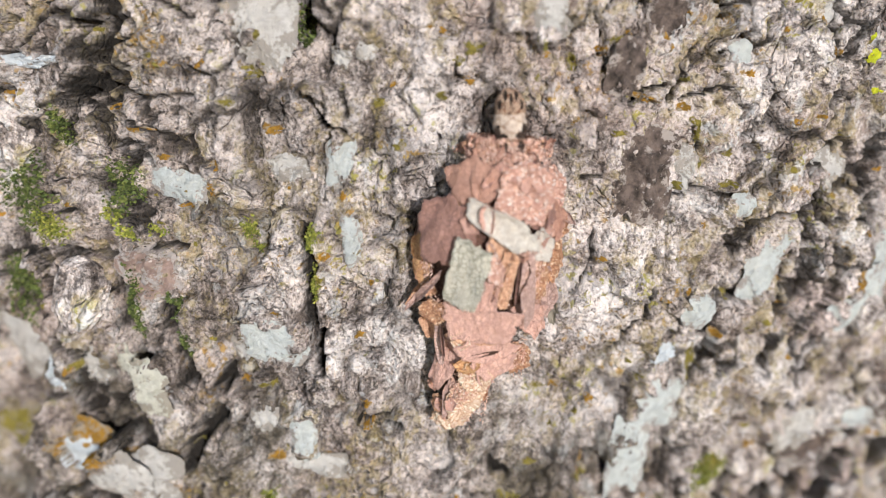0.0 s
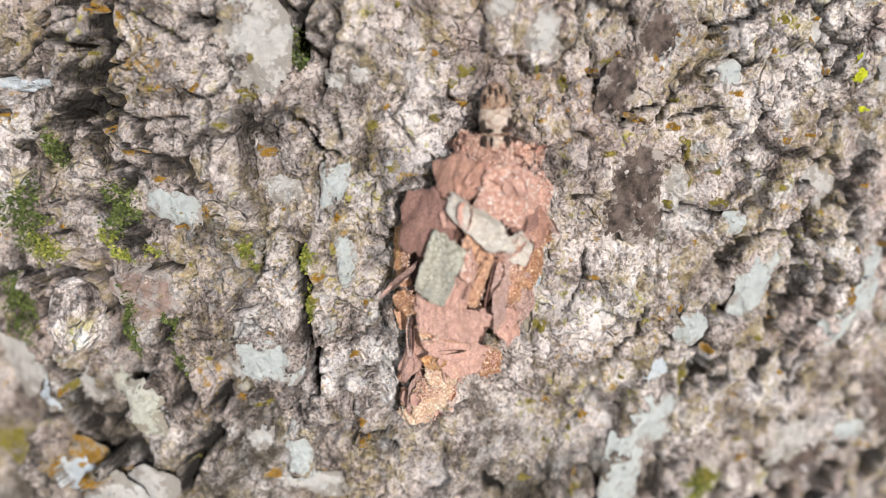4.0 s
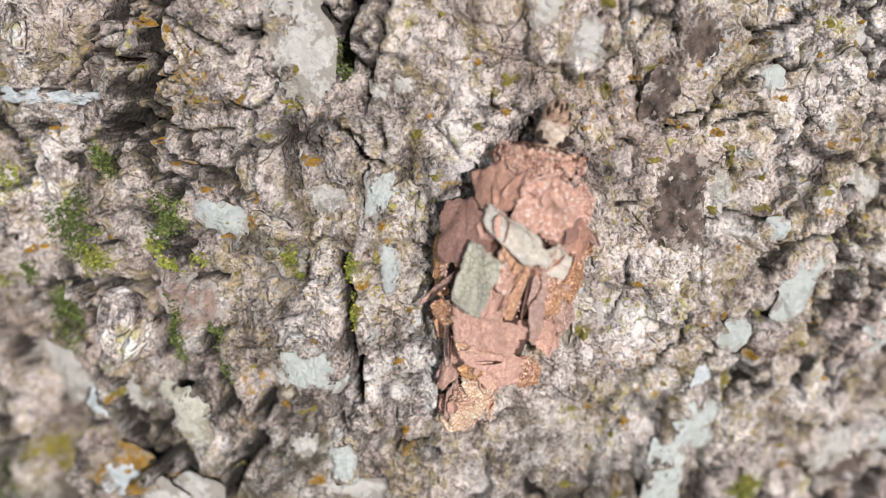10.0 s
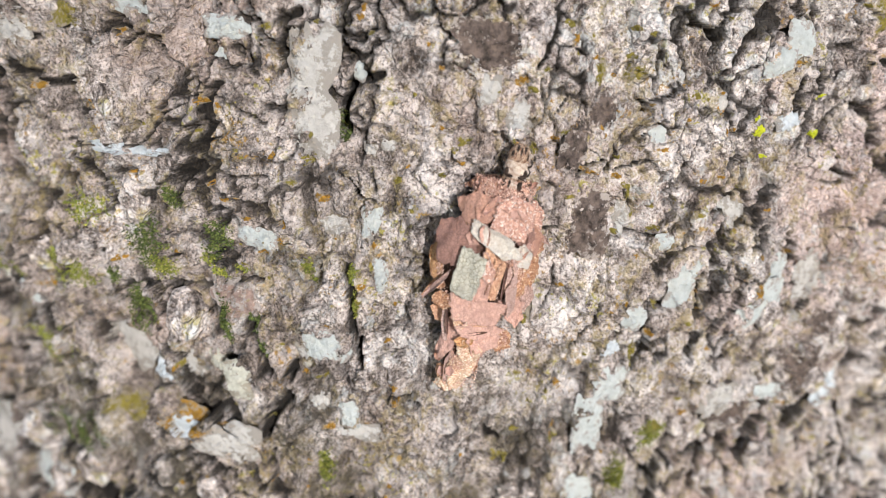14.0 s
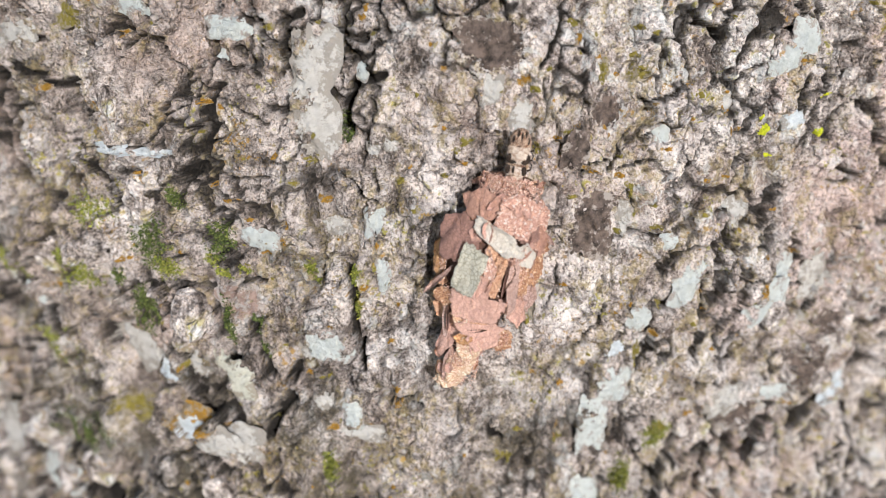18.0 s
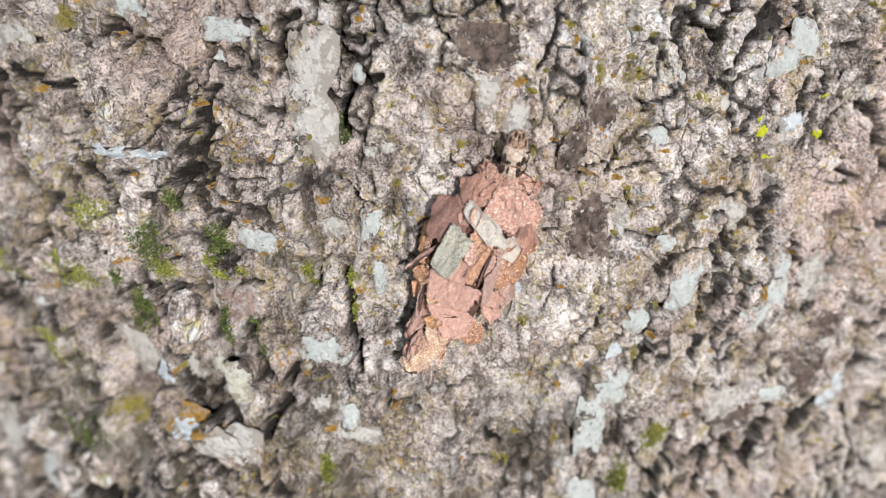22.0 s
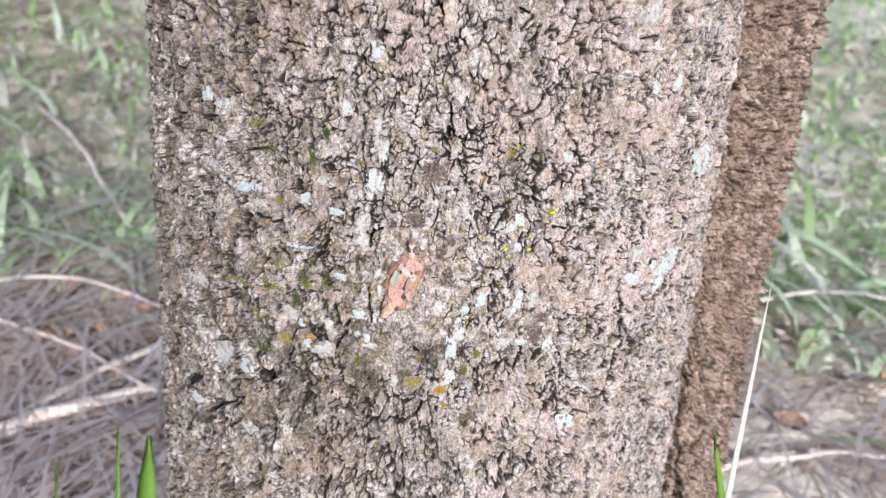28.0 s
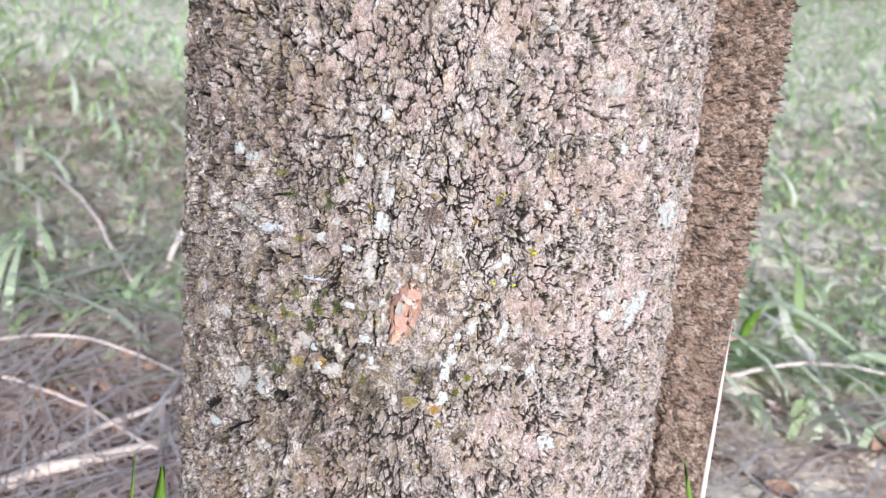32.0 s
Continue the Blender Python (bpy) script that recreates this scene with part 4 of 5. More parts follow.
def ground_sheet():
    line = np.concatenate([[-400, -150, -60, -30, -15, -8], np.linspace(-5, 5, 240), [8, 15, 30, 60, 150, 400]])
    gx, gy = np.meshgrid(line, np.concatenate([[-400, -150, -60, -30, -15, -8], np.linspace(-4, 8, 260), [10, 14, 20, 30, 31, 60, 150, 400]]))
    fade = np.exp(-np.maximum(np.hypot(gx, gy) - 6, 0))
    gz = slope(gx, gy) + fade * (0.03 * layered(gx / 0.5, gy / 0.5, 301) + 0.03 * layered(gx / 0.09, gy / 0.09, 311)) - 0.012
    return sheet_mesh("ground", np.stack([gx, gy, gz], -1).reshape(-1, 3), gx.shape[0], gx.shape[1], SOIL, plate=np.full(gx.shape, 0.5))


tagged(new("ground", ground_sheet()), "grassy ground with dry litter that rises behind the tree", "ground", kind="structure")


def blade_strip(verts, faces, root, way, length, width, bend, lift):
    """A curved grass blade of four pieces."""
    side = Vector((-way.y, way.x, 0)) * width / 2
    n = len(verts)
    for k in range(5):
        s = k / 4
        p = root + way * (length * bend * s * s) + Vector((0, 0, 1)) * (length * lift * (s - 0.45 * bend * s * s))
        w = side * (1 - s ** 2 * 0.92)
        verts += [p - w, p + w]
    faces += [(n + 2 * k, n + 2 * k + 1, n + 2 * k + 3, n + 2 * k + 2) for k in range(4)]


def field(count, seed, near_y, far_y, length, width, mat, name, label, flat=0.0, sides=(-1, 1), spread=(0.9, 0.75)):
    rng = random.Random(seed)
    verts, faces = [], []
    while len(faces) < count * 4:
        y = near_y + (far_y - near_y) * rng.random() ** 1.9
        x = rng.uniform(*sides) * (spread[0] + spread[1] * max(y + 0.5, 0))
        if math.hypot(x, y) < 0.24 or (abs(x) < 0.1 and y < 1.0):
            continue
        turn = rng.uniform(0, 2 * math.pi)
        grow = (1 + 0.12 * y) * rng.uniform(0.5, 1.3)
        blade_strip(verts, faces, Vector((x, y, float(slope(x, y)) - 0.01)), Vector((math.cos(turn), math.sin(turn), 0)), length * grow, width * grow, rng.uniform(0.3, 1.0) + flat, 1.0 - flat * 0.86)
    tagged(new(name, mesh_of(name, verts, faces, mat)), label, "grass", kind="stuff")


field(21000, 1, 1.1, 11.0, 0.11, 0.013, GRASS, "grass", "soft pale green meadow grass behind the trunk", 0.42)
field(900, 4, 0.9, 6.0, 0.24, 0.017, GRASS, "broad_grass", "broad arching blades of fresh green grass", 0.3)
field(11000, 2, 0.1, 3.6, 0.16, 0.010, STRAW, "dry_grass", "bleached dry grass lying over the ground", 0.95)
field(9500, 3, 0.15, 3.4, 0.22, 0.009, STRAW, "dry_grass", "thick mat of bleached straw beside the trunk", 0.95, (-1, -0.15))
field(9000, 5, -5.0, 14.0, 0.12, 0.02, GRASS, "grass", "thin pale meadow grass all around the tree", 0.7, (-1, 1), (7.0, 0.0))


field(4000, 6, 0.40, 1.5, 0.13, 0.008, STRAW, "dry_grass", "loose curls of pale straw over the litter", 1.0, (-0.62, -0.2))
field(1500, 7, 0.45, 1.3, 0.12, 0.008, STRAW, "dry_grass", "loose curls of pale straw over the litter", 1.0, (0.2, 0.6))


def on_ground(x, y, lift=0.0):
    return (x, y, float(slope(x, y)) + lift)


def stick(name, ends, thick, mat, label, bow=0.02):
    """A crooked tapering stick or stalk between two ends."""
    a, b = Vector(ends[0]), Vector(ends[1])
    verts, faces, seed = [], [], dice.randrange(99)
    side = (b - a).cross(Vector((0, 0, 1))).normalized()
    up = side.cross(b - a).normalized()
    for k in range(17):
        s = k / 16
        p = a + (b - a) * s + up * bow * math.sin(math.pi * s) + side * 0.02 * float(layered(np.array(s * 4.0 + seed), np.array(0.5), 31))
        for j in range(8):
            q = 2 * math.pi * j / 8
            verts.append(p + (side * math.cos(q) + up * math.sin(q)) * thick / 2 * (1 - 0.45 * s))
    for k in range(16):
        faces += [(8 * k + j, 8 * k + (j + 1) % 8, 8 * k + 8 + (j + 1) % 8, 8 * k + 8 + j) for j in range(8)]
    faces += [tuple(range(8))[::-1], tuple(range(128, 136))]
    tagged(new(name, mesh_of(name, verts, faces, mat)), label, "stick" if "stick" in name else "stalk")


stick("fallen_stick", (on_ground(-0.72, 0.52, 0.01), on_ground(-0.42, 0.86, 0.03)), 0.016, WOOD, "bleached thin stick lying in dry grass")
stick("fallen_stick", (on_ground(-0.80, 0.42, 0.01), on_ground(-0.50, 0.66, 0.02)), 0.032, WOOD, "thick pale weathered stick lying in litter")
stick("dry_stalk", (on_ground(-1.0, 0.88, 0.02), on_ground(-0.52, 0.84, 0.02)), 0.008, STRAW.copy(), "long pale bent grass stalk", 0.05)
stick("dry_stalk", (on_ground(-0.96, 0.80, 0.02), on_ground(-0.42, 0.62, 0.01)), 0.008, STRAW.copy(), "long pale bent grass stalk", 0.03)
stick("dry_stalk", (on_ground(-1.45, 1.83, 0.03), on_ground(-0.80, 1.15, 0.02)), 0.014, STRAW.copy(), "thick straw stalk leaning over the grass", 0.05)
stick("dry_stalk", (on_ground(-0.80, 1.30, 0.0), (-0.66, 1.30, 0.52)), 0.018, STRAW.copy(), "upright whitish dry stalk", 0.02)
stick("dry_stalk", (on_ground(-2.2, 2.45, 0.0), (-2.3, 2.4, 1.0)), 0.03, STRAW.copy(), "upright tan dry stalk", 0.02)
stick("dry_stalk", (on_ground(0.5, 1.03, 0.03), on_ground(0.85, 1.08, 0.05)), 0.010, STRAW.copy(), "pale stalk lying across the grass", 0.03)
stick("dry_stalk", (on_ground(0.38, 0.62, 0.01), on_ground(0.66, 0.68, 0.02)), 0.010, STRAW.copy(), "pale stalk lying across the litter", 0.01)


def blade_curve(name, root, middle, tip, width, mat, label, blunt=3):
    """A broad arching grass blade with a keel."""
    a, m, b = Vector(root), Vector(middle), Vector(tip)
    verts, faces = [], []
    for k in range(15):
        s = k / 14
        p = a * (1 - s) ** 2 + m * 2 * s * (1 - s) + b * s * s
        way = ((m - a) * (1 - s) + (b - m) * s).normalized()
        side = way.cross(Vector((0.1, 1, 0.1))).normalized() * width / 2 * min(1.0, 0.55 + 2 * s) * (1 - s ** blunt * 0.95)
        keel = side.cross(way).normalized() * width * 0.18
        verts += [p - side, p + keel, p + side, p + keel * 0.6]
    for k in range(14):
        faces += [(4 * k + j, 4 * k + (j + 1) % 4, 4 * k + 4 + (j + 1) % 4, 4 * k + 4 + j) for j in range(4)]
    faces += [(0, 3, 2, 1), (56, 57, 58, 59)]
    tagged(new(name, mesh_of(name, verts, faces, mat)), label, "grass blade")


blade_curve("grass_blade", (-0.115, -0.21, 0.0), (-0.125, -0.15, 0.25), (-0.172, -0.03, 0.446), 0.020, FRESH, "broad fresh green grass blade beside the trunk", 16)
blade_curve("grass_blade", (-0.16, -0.17, 0.0), (-0.165, -0.09, 0.28), (-0.192, -0.03, 0.452), 0.009, FRESH, "fresh green grass blade beside the trunk")
blade_curve("grass_blade", (-0.20, -0.16, 0.0), (-0.21, -0.09, 0.25), (-0.235, -0.03, 0.42), 0.008, FRESH, "fresh green grass blade beside the trunk")
blade_curve("grass_blade", (0.25, -0.12, 0.0), (0.20, -0.08, 0.38), (0.165, -0.07, 0.512), 0.012, FRESH, "fresh green grass blade beside the trunk")
blade_curve("straw_blade", (0.155, -0.12, 0.0), (0.165, -0.10, 0.35), (0.178, -0.08, 0.60), 0.006, STRAW.copy(), "tall straw-coloured grass blade beside the trunk")
blade_curve("grass_blade", on_ground(0.66, 1.38), (0.68, 1.36, 0.40), (0.86, 1.2, 0.27), 0.03, GRASS.copy(), "pale bluish green arching blade")
blade_curve("grass_blade", on_ground(0.60, 1.25), (0.60, 1.24, 0.32), (0.62, 1.2, 0.37), 0.025, FRESH, "broad green leaf in the grass")
blade_curve("grass_blade", on_ground(0.80, 1.2), (0.86, 1.18, 0.32), (0.98, 1.1, 0.24), 0.03, GRASS.copy(), "pale bluish green arching blade")


def dead_leaf(x, y, size, turn, mat, label):
    """A curled fallen leaf with a midrib."""
    verts, faces = [], []
    for i in range(13):
        s = i / 12
        w = size * 0.42 * math.sin(math.pi * min(1, s * 0.97 + 0.02)) ** 0.8
        for j in range(7):
            q = j / 3 - 1
            verts.append((size * (s - 0.5), w * q, 0.30 * w * q * q + 0.10 * size * (2 * s - 1) ** 2 - (0.006 if j == 3 else 0)))
    faces = [(7 * i + j, 7 * i + j + 1, 7 * i + 8 + j, 7 * i + 7 + j) for i in range(12) for j in range(6)]
    ob = tagged(new("fallen_leaf", mesh_of("fallen_leaf", verts, faces, mat)), label, "leaf", "leaves on the ground")
    ob.matrix_basis = pose(*on_ground(x, y, 0.012), dice.uniform(-15, 25), dice.uniform(-20, 20), turn)


def clod(x, y, size, seed):
    """A rounded crumbly lump of dark litter."""
    rng, verts = random.Random(seed), []
    for i in range(7):
        b = math.pi * i / 6 - math.pi / 2
        for k in range(10):
            a, g = 2 * math.pi * k / 10, rng.uniform(0.82, 1.12)
            verts.append((size * g * math.cos(b) * math.cos(a), size * g * math.cos(b) * math.sin(a), size * 0.75 * g * math.sin(b)))
    faces = [(10 * i + k, 10 * i + (k + 1) % 10, 10 * i + 10 + (k + 1) % 10, 10 * i + 10 + k) for i in range(6) for k in range(10)]
    ob = tagged(new("litter_clod", mesh_of("litter_clod", verts, faces, DEAD_LEAF)), "rounded dark brown clod in the dry litter", "clod", "clods beside the trunk")
    ob.matrix_basis = pose(*on_ground(x, y, size * 0.35), 0, 0, rng.uniform(0, 360))


for k in range(26):
    clod(-0.90 + 0.36 * dice.random(), 0.62 + 0.34 * dice.random(), dice.uniform(0.012, 0.022), 300 + k)


def shrub(x, y, size, seed, label):
    """A leafy bush: stems and a ragged crown of small leaves."""
    rng = random.Random(seed)
    bush = tagged(new("shrub"), label, "shrub", "shrubs behind the meadow")
    base = Vector(on_ground(x, y, -0.05))
    verts, faces, stems, stem_faces = [], [], [], []
    for _ in range(9):
        tip = base + Vector((rng.uniform(-0.6, 0.6), rng.uniform(-0.4, 0.4), rng.uniform(0.6, 1.1))) * size
        n = len(stems)
        for p, r in ((base + Vector((rng.uniform(-0.1, 0.1), 0, 0)) * size, 0.03), (tip, 0.008)):
            stems += [p + Vector((math.cos(q), math.sin(q), 0)) * r * size for q in (0, 2.1, 4.2)]
        stem_faces += [(n + k, n + (k + 1) % 3, n + 3 + (k + 1) % 3, n + 3 + k) for k in range(3)]
        for _ in range(170):
            c = base + (tip - base) * rng.uniform(0.25, 1.1) + Vector((rng.gauss(0, 0.2), rng.gauss(0, 0.2), rng.gauss(0, 0.14))) * size
            a = Vector((rng.uniform(-1, 1), rng.uniform(-1, 1), rng.uniform(-1, 1))).normalized() * 0.10 * size
            b = a.cross(Vector((rng.uniform(-1, 1), rng.uniform(-1, 1), rng.uniform(-1, 1)))).normalized() * 0.045 * size
            n = len(verts)
            verts += [c - a, c + b, c + a, c - b]
            faces.append((n, n + 1, n + 2, n + 3))
    part("stems", mesh_of("stems", stems, stem_faces, DEAD_LEAF), bush)
    part("crown", mesh_of("crown", verts, faces, FOLIAGE, False), bush)


for k, (x, y, size) in enumerate(((-7.5, 11.5, 1.5), (-5.6, 12.0, 1.7), (-3.9, 11.6, 1.4), (-9.4, 12.0, 1.6), (4.6, 12.0, 1.3), (6.4, 12.4, 1.6), (8.2, 11.8, 1.5), (2.8, 12.6, 1.3))):
    shrub(x, y, size, 900 + k, "leafy green shrub at the top of the meadow")

PALE_LEAF = fibrous("pale_leaf", (0.66, 0.55, 0.5), (0.48, 0.38, 0.34), 40, (1, 1, 1))
for x, y, size, turn, pale in ((-0.66, 0.45, 0.07, 30, False), (0.70, 0.87, 0.08, 80, True), (0.78, 0.9, 0.07, 10, False), (0.54, 0.74, 0.06, 140, False), (-0.80, 0.9, 0.07, 60, False), (-0.72, 1.0, 0.06, 110, False),
                               (-0.55, 0.75, 0.05, 10, False), (0.60, 0.98, 0.06, 45, True), (-0.9, 1.1, 0.07, 20, True), (0.45, 0.8, 0.06, 75, False), (0.9, 1.3, 0.08, 15, True)):
    dead_leaf(x, y, size, turn, PALE_LEAF if pale else DEAD_LEAF, "pale pinkish dry leaf in the litter" if pale else "curled brown dead leaf in the litter")

# ---- the case ----
CORE_Y = (-15.6, -12.8, -9.8, -6.7, -3.9, -1.1, 1.7, 4.3, 7.0, 9.6, 12.1, 13.6)
CORE_X = (-3.4, -2.7, -2.1, -1.2, -1.3, -1.2, -1.2, -1.1, -0.4, -0.0, -0.2, -0.3)
CORE_W = (1.1, 2.1, 2.9, 3.7, 4.4, 5.7, 6.2, 6.2, 5.3, 4.6, 4.0, 3.6)
CORE_H = (1.2, 2.2, 3.2, 4.2, 4.8, 5.4, 5.8, 6.0, 5.6, 5.0, 4.4, 3.2)


def core_z(x, y):
    """Height of the case above the bark, millimetres."""
    w, c, h = np.interp(y, CORE_Y, CORE_W), np.interp(y, CORE_Y, CORE_X), np.interp(y, CORE_Y, CORE_H)
    q = np.clip(1 - ((x - c) / w) ** 2, 0, 1)
    return h * q ** 0.45


case = tagged(new("bagworm_case"), "bagworm case of dry leaf and bark scraps hanging on the bark", "insect case")


def case_body():
    rows, cols = 60, 40
    y = np.linspace(CORE_Y[0], CORE_Y[-1], rows)
    verts = []
    for yy in y:
        w, c, h = np.interp(yy, CORE_Y, CORE_W), np.interp(yy, CORE_Y, CORE_X), np.interp(yy, CORE_Y, CORE_H)
        a = np.linspace(0, 2 * math.pi, cols, endpoint=False)
        lump = 1 + 0.12 * layered(np.cos(a) * 3 + 9, np.sin(a) * 3 + yy * 0.7, 401)
        x = c + 0.80 * w * np.cos(a) * lump
        z = np.where(np.sin(a) > 0, h * np.abs(np.sin(a)) ** 0.9 * lump, -0.25 * np.abs(np.sin(a)))
        verts += [(p / 1000, yy / 1000, q / 1000) for p, q in zip(x, z)]
    faces = [(r * cols + k, r * cols + (k + 1) % cols, (r + 1) * cols + (k + 1) % cols, (r + 1) * cols + k) for r in range(rows - 1) for k in range(cols)]
    faces += [tuple(range(cols))[::-1], tuple((rows - 1) * cols + k for k in range(cols))]
    return mesh_of("silk_bag", verts, faces, SILK)


part("silk_bag", case_body(), case, "brown silk bag beneath the scraps")
shreds = random.Random(21)


def leaf_piece(name, mat, cx, cy, w, h, angle, off, corners=0, taper=0.0, skew=0.0):
    """A scrap laid over the bag: ragged outline, slight curl, real thickness. Millimetres, degrees."""
    sliver = name == "sliver"
    cx, w = cx * 1.08, w * (1.0 if sliver else 1.09)
    seed = shreds.randrange(9999)
    rings, spokes = 8, 48
    phi = np.linspace(0, 2 * math.pi, spokes, endpoint=False)
    c, s = np.cos(phi), np.sin(phi)
    corners = corners or 5 + seed % 3
    shift = 0.5 if corners == 4 else shreds.random()
    at = [2 * math.pi * (k + shift + shreds.uniform(-0.13, 0.13)) / corners for k in range(corners)]
    reach = {3: 1.5, 4: 1.36, 5: 1.18}.get(corners, 1.08)
    bend = [reach * shreds.uniform(0.92, 1.08) for _ in at]
    spots = [(r * math.cos(a), r * math.sin(a)) for a, r in zip(at, bend)]
    edge = np.full(spokes, 9.0)
    for (x0, y0), (x1, y1) in zip(spots, spots[1:] + spots[:1]):
        nx, ny = y1 - y0, x0 - x1
        away, facing = x0 * nx + y0 * ny, c * nx + s * ny
        edge = np.minimum(edge, np.where(facing > 1e-6, away / np.maximum(facing, 1e-6), 9.0))
    edge = edge * (1 + 0.10 * layered(c * 2.2 + seed, s * 2.2, seed % 91, 2) + (0.26 if mat in ("grain", "gold", "ochre", "rose") else 0.17) * layered(c * 9 + seed, s * 9, seed % 83, 2))
    ca, sa = math.cos(radians(angle)), math.sin(radians(angle))
    curl, roll = shreds.uniform(0.2, 1.1), shreds.uniform(-0.16, 0.16)
    top = []
    for r in range(rings + 1):
        rho = r / rings
        for k in range(spokes if r else 1):
            ly = rho * edge[k] * s[k]
            lx = rho * edge[k] * c[k] * w / 2 * max(0.1, 1 + taper * ly) + skew * ly * h / 2
            ly *= h / 2
            x, y = cx + lx * ca - ly * sa, cy + lx * sa + ly * ca
            wrinkle = 0.35 * float(layered(np.array(x * 0.9 + seed), np.array(y * 0.35), 55, 3))
            z = 0.32 * float(core_z(x, y)) + 0.68 * float(core_z(cx, cy)) + off * 0.7 + curl * 0.55 * rho ** 3 + roll * lx + wrinkle
            top.append((x, y, z))
    n = len(top)
    verts = [(x / 1000, y / 1000, z / 1000) for x, y, z in top] + [(x / 1000, y / 1000, (z - 0.16) / 1000) for x, y, z in top]
    faces = [(0, 1 + k, 1 + (k + 1) % spokes) for k in range(spokes)]
    for r in range(rings - 1):
        for k in range(spokes):
            a, b = 1 + r * spokes + k, 1 + r * spokes + (k + 1) % spokes
            faces.append((a, a + spokes, b + spokes, b))
    faces += [tuple(v + n for v in reversed(f)) for f in faces]
    first = 1 + (rings - 1) * spokes
    faces += [(first + k, first + n + k, first + n + (k + 1) % spokes, first + (k + 1) % spokes) for k in range(spokes)]
    labels = {"tan": "reddish tan leaf scrap", "umber": "dark red-brown leaf scrap", "ochre": "yellow-orange scrap", "cream": "pale cream leaf strip", "sage": "grey-green leaf scrap",
              "sand": "sandy orange scrap", "pink": "dusty pink leaf scrap", "gold": "golden grainy scrap", "gap_shade": "dark piece standing in for the shade in a gap", "mauve": "mauve-brown leaf scrap", "rose": "rosy flaky scrap", "grain": "grainy orange-brown scrap", "grey": "grey leaf tip"}
    part("bark_sliver" if sliver else "leaf_scrap", mesh_of(name, verts, faces, SCRAPS[mat]), case, labels[mat])


leaf_piece("flake", "tan", -2.20, 10.45, 4.63, 4.31, 10, 1.30, 6)
leaf_piece("flake", "umber", -4.09, 5.99, 4.94, 6.01, -8, 1.90, 7)
leaf_piece("flake", "ochre", -6.13, 2.71, 1.81, 5.03, 4, 1.20, 6, 0.3)
leaf_piece("sliver", "mauve", -5.80, 0.03, 0.7, 5.78, -37, 2.40, 6)
leaf_piece("flake", "cream", 0.56, 7.07, 6.31, 2.51, -26, 1.60, 5, 0.1)
leaf_piece("flake", "cream", 3.72, 5.41, 1.74, 2.84, 8, 1.30, 5)
leaf_piece("flake", "sage", -2.10, 2.64, 3.09, 6.68, -10, 1.80, 4, 0.2)
leaf_piece("flake", "sand", 0.43, 4.93, 2.45, 4.90, -6, 0.90, 5)
leaf_piece("flake", "pink", -0.43, 1.62, 1.89, 4.83, 0, 0.80, 4)
leaf_piece("flake", "sand", 1.07, 2.34, 1.58, 5.21, -9, 1.30, 4)
# two umber slivers and a dark flake stand in for shaded slits between scraps
leaf_piece("sliver", "umber", 0.93, 2.79, 0.30, 5.81, -19, 1.05, 6)
leaf_piece("sliver", "umber", 2.14, 2.59, 0.34, 5.81, -3, 1.10, 6)
leaf_piece("flake", "gap_shade", 1.40, 2.52, 2.96, 5.72, -8, 0.10, 5)
leaf_piece("flake", "mauve", 2.90, 1.71, 1.28, 7.83, 5, 1.40, 5)
leaf_piece("flake", "grain", 3.76, 2.73, 1.47, 5.79, 6, 0.90, 6)
leaf_piece("flake", "pink", -0.79, -1.94, 6.16, 3.56, 2, 1.60, 4, 0.1)
leaf_piece("flake", "sand", -0.89, -3.48, 5.09, 1.64, 2, 1.00, 6)
leaf_piece("flake", "pink", -0.09, -4.73, 5.30, 2.42, 8, 1.30, 6)
leaf_piece("flake", "gold", -2.20, -3.94, 1.64, 1.76, 0, 1.50, 6)
# dark strip in place of the shaded crack under the lip
leaf_piece("sliver", "gap_shade", -0.37, -5.20, 3.0, 0.36, 16, 1.20, 6)
leaf_piece("flake", "pink", 0.63, -6.22, 3.58, 3.12, 10, 1.20, 5)
leaf_piece("flake", "ochre", -1.51, -6.66, 2.27, 1.68, 20, 0.90, 6)
leaf_piece("flake", "grain", 2.23, -6.95, 3.17, 3.58, 20, 1.10, 6)
leaf_piece("flake", "grain", -4.70, -1.55, 2.65, 2.38, 0, 1.80, 6)
leaf_piece("flake", "sand", -5.10, -3.78, 2.16, 2.86, 0, 1.50, 5)
leaf_piece("sliver", "mauve", -4.10, -5.01, 1.03, 4.66, 8, 1.50, 6)
leaf_piece("sliver", "umber", -3.81, -4.54, 0.35, 3.32, 8, 1.20, 6)
leaf_piece("flake", "pink", -3.38, -6.85, 2.28, 6.64, -18, 1.20, 5, 0.2)
leaf_piece("flake", "mauve", -3.04, -10.95, 1.05, 4.64, -6, 0.90, 5)
leaf_piece("flake", "gold", -0.80, -8.06, 3.00, 3.06, -10, 1.00, 6)
leaf_piece("flake", "gold", -1.48, -10.55, 3.04, 6.23, -22, 0.90, 5, 0.15)
leaf_piece("flake", "gold", -2.59, -13.26, 2.97, 3.07, -20, 0.70, 6)
leaf_piece("flake", "gold", -3.19, -14.04, 2.66, 1.54, 0, 0.50, 7)
leaf_piece("sliver", "mauve", 4.17, 11.21, 0.71, 3.18, 42, 1.00, 6)
leaf_piece("flake", "umber", 3.99, 7.85, 1.34, 1.98, 10, 0.70, 5)
leaf_piece("flake", "grain", 4.83, 6.11, 2.12, 3.12, -10, 0.40, 5)
leaf_piece("flake", "umber", 3.38, 7.70, 1.25, 2.19, 0, 0.90, 5)
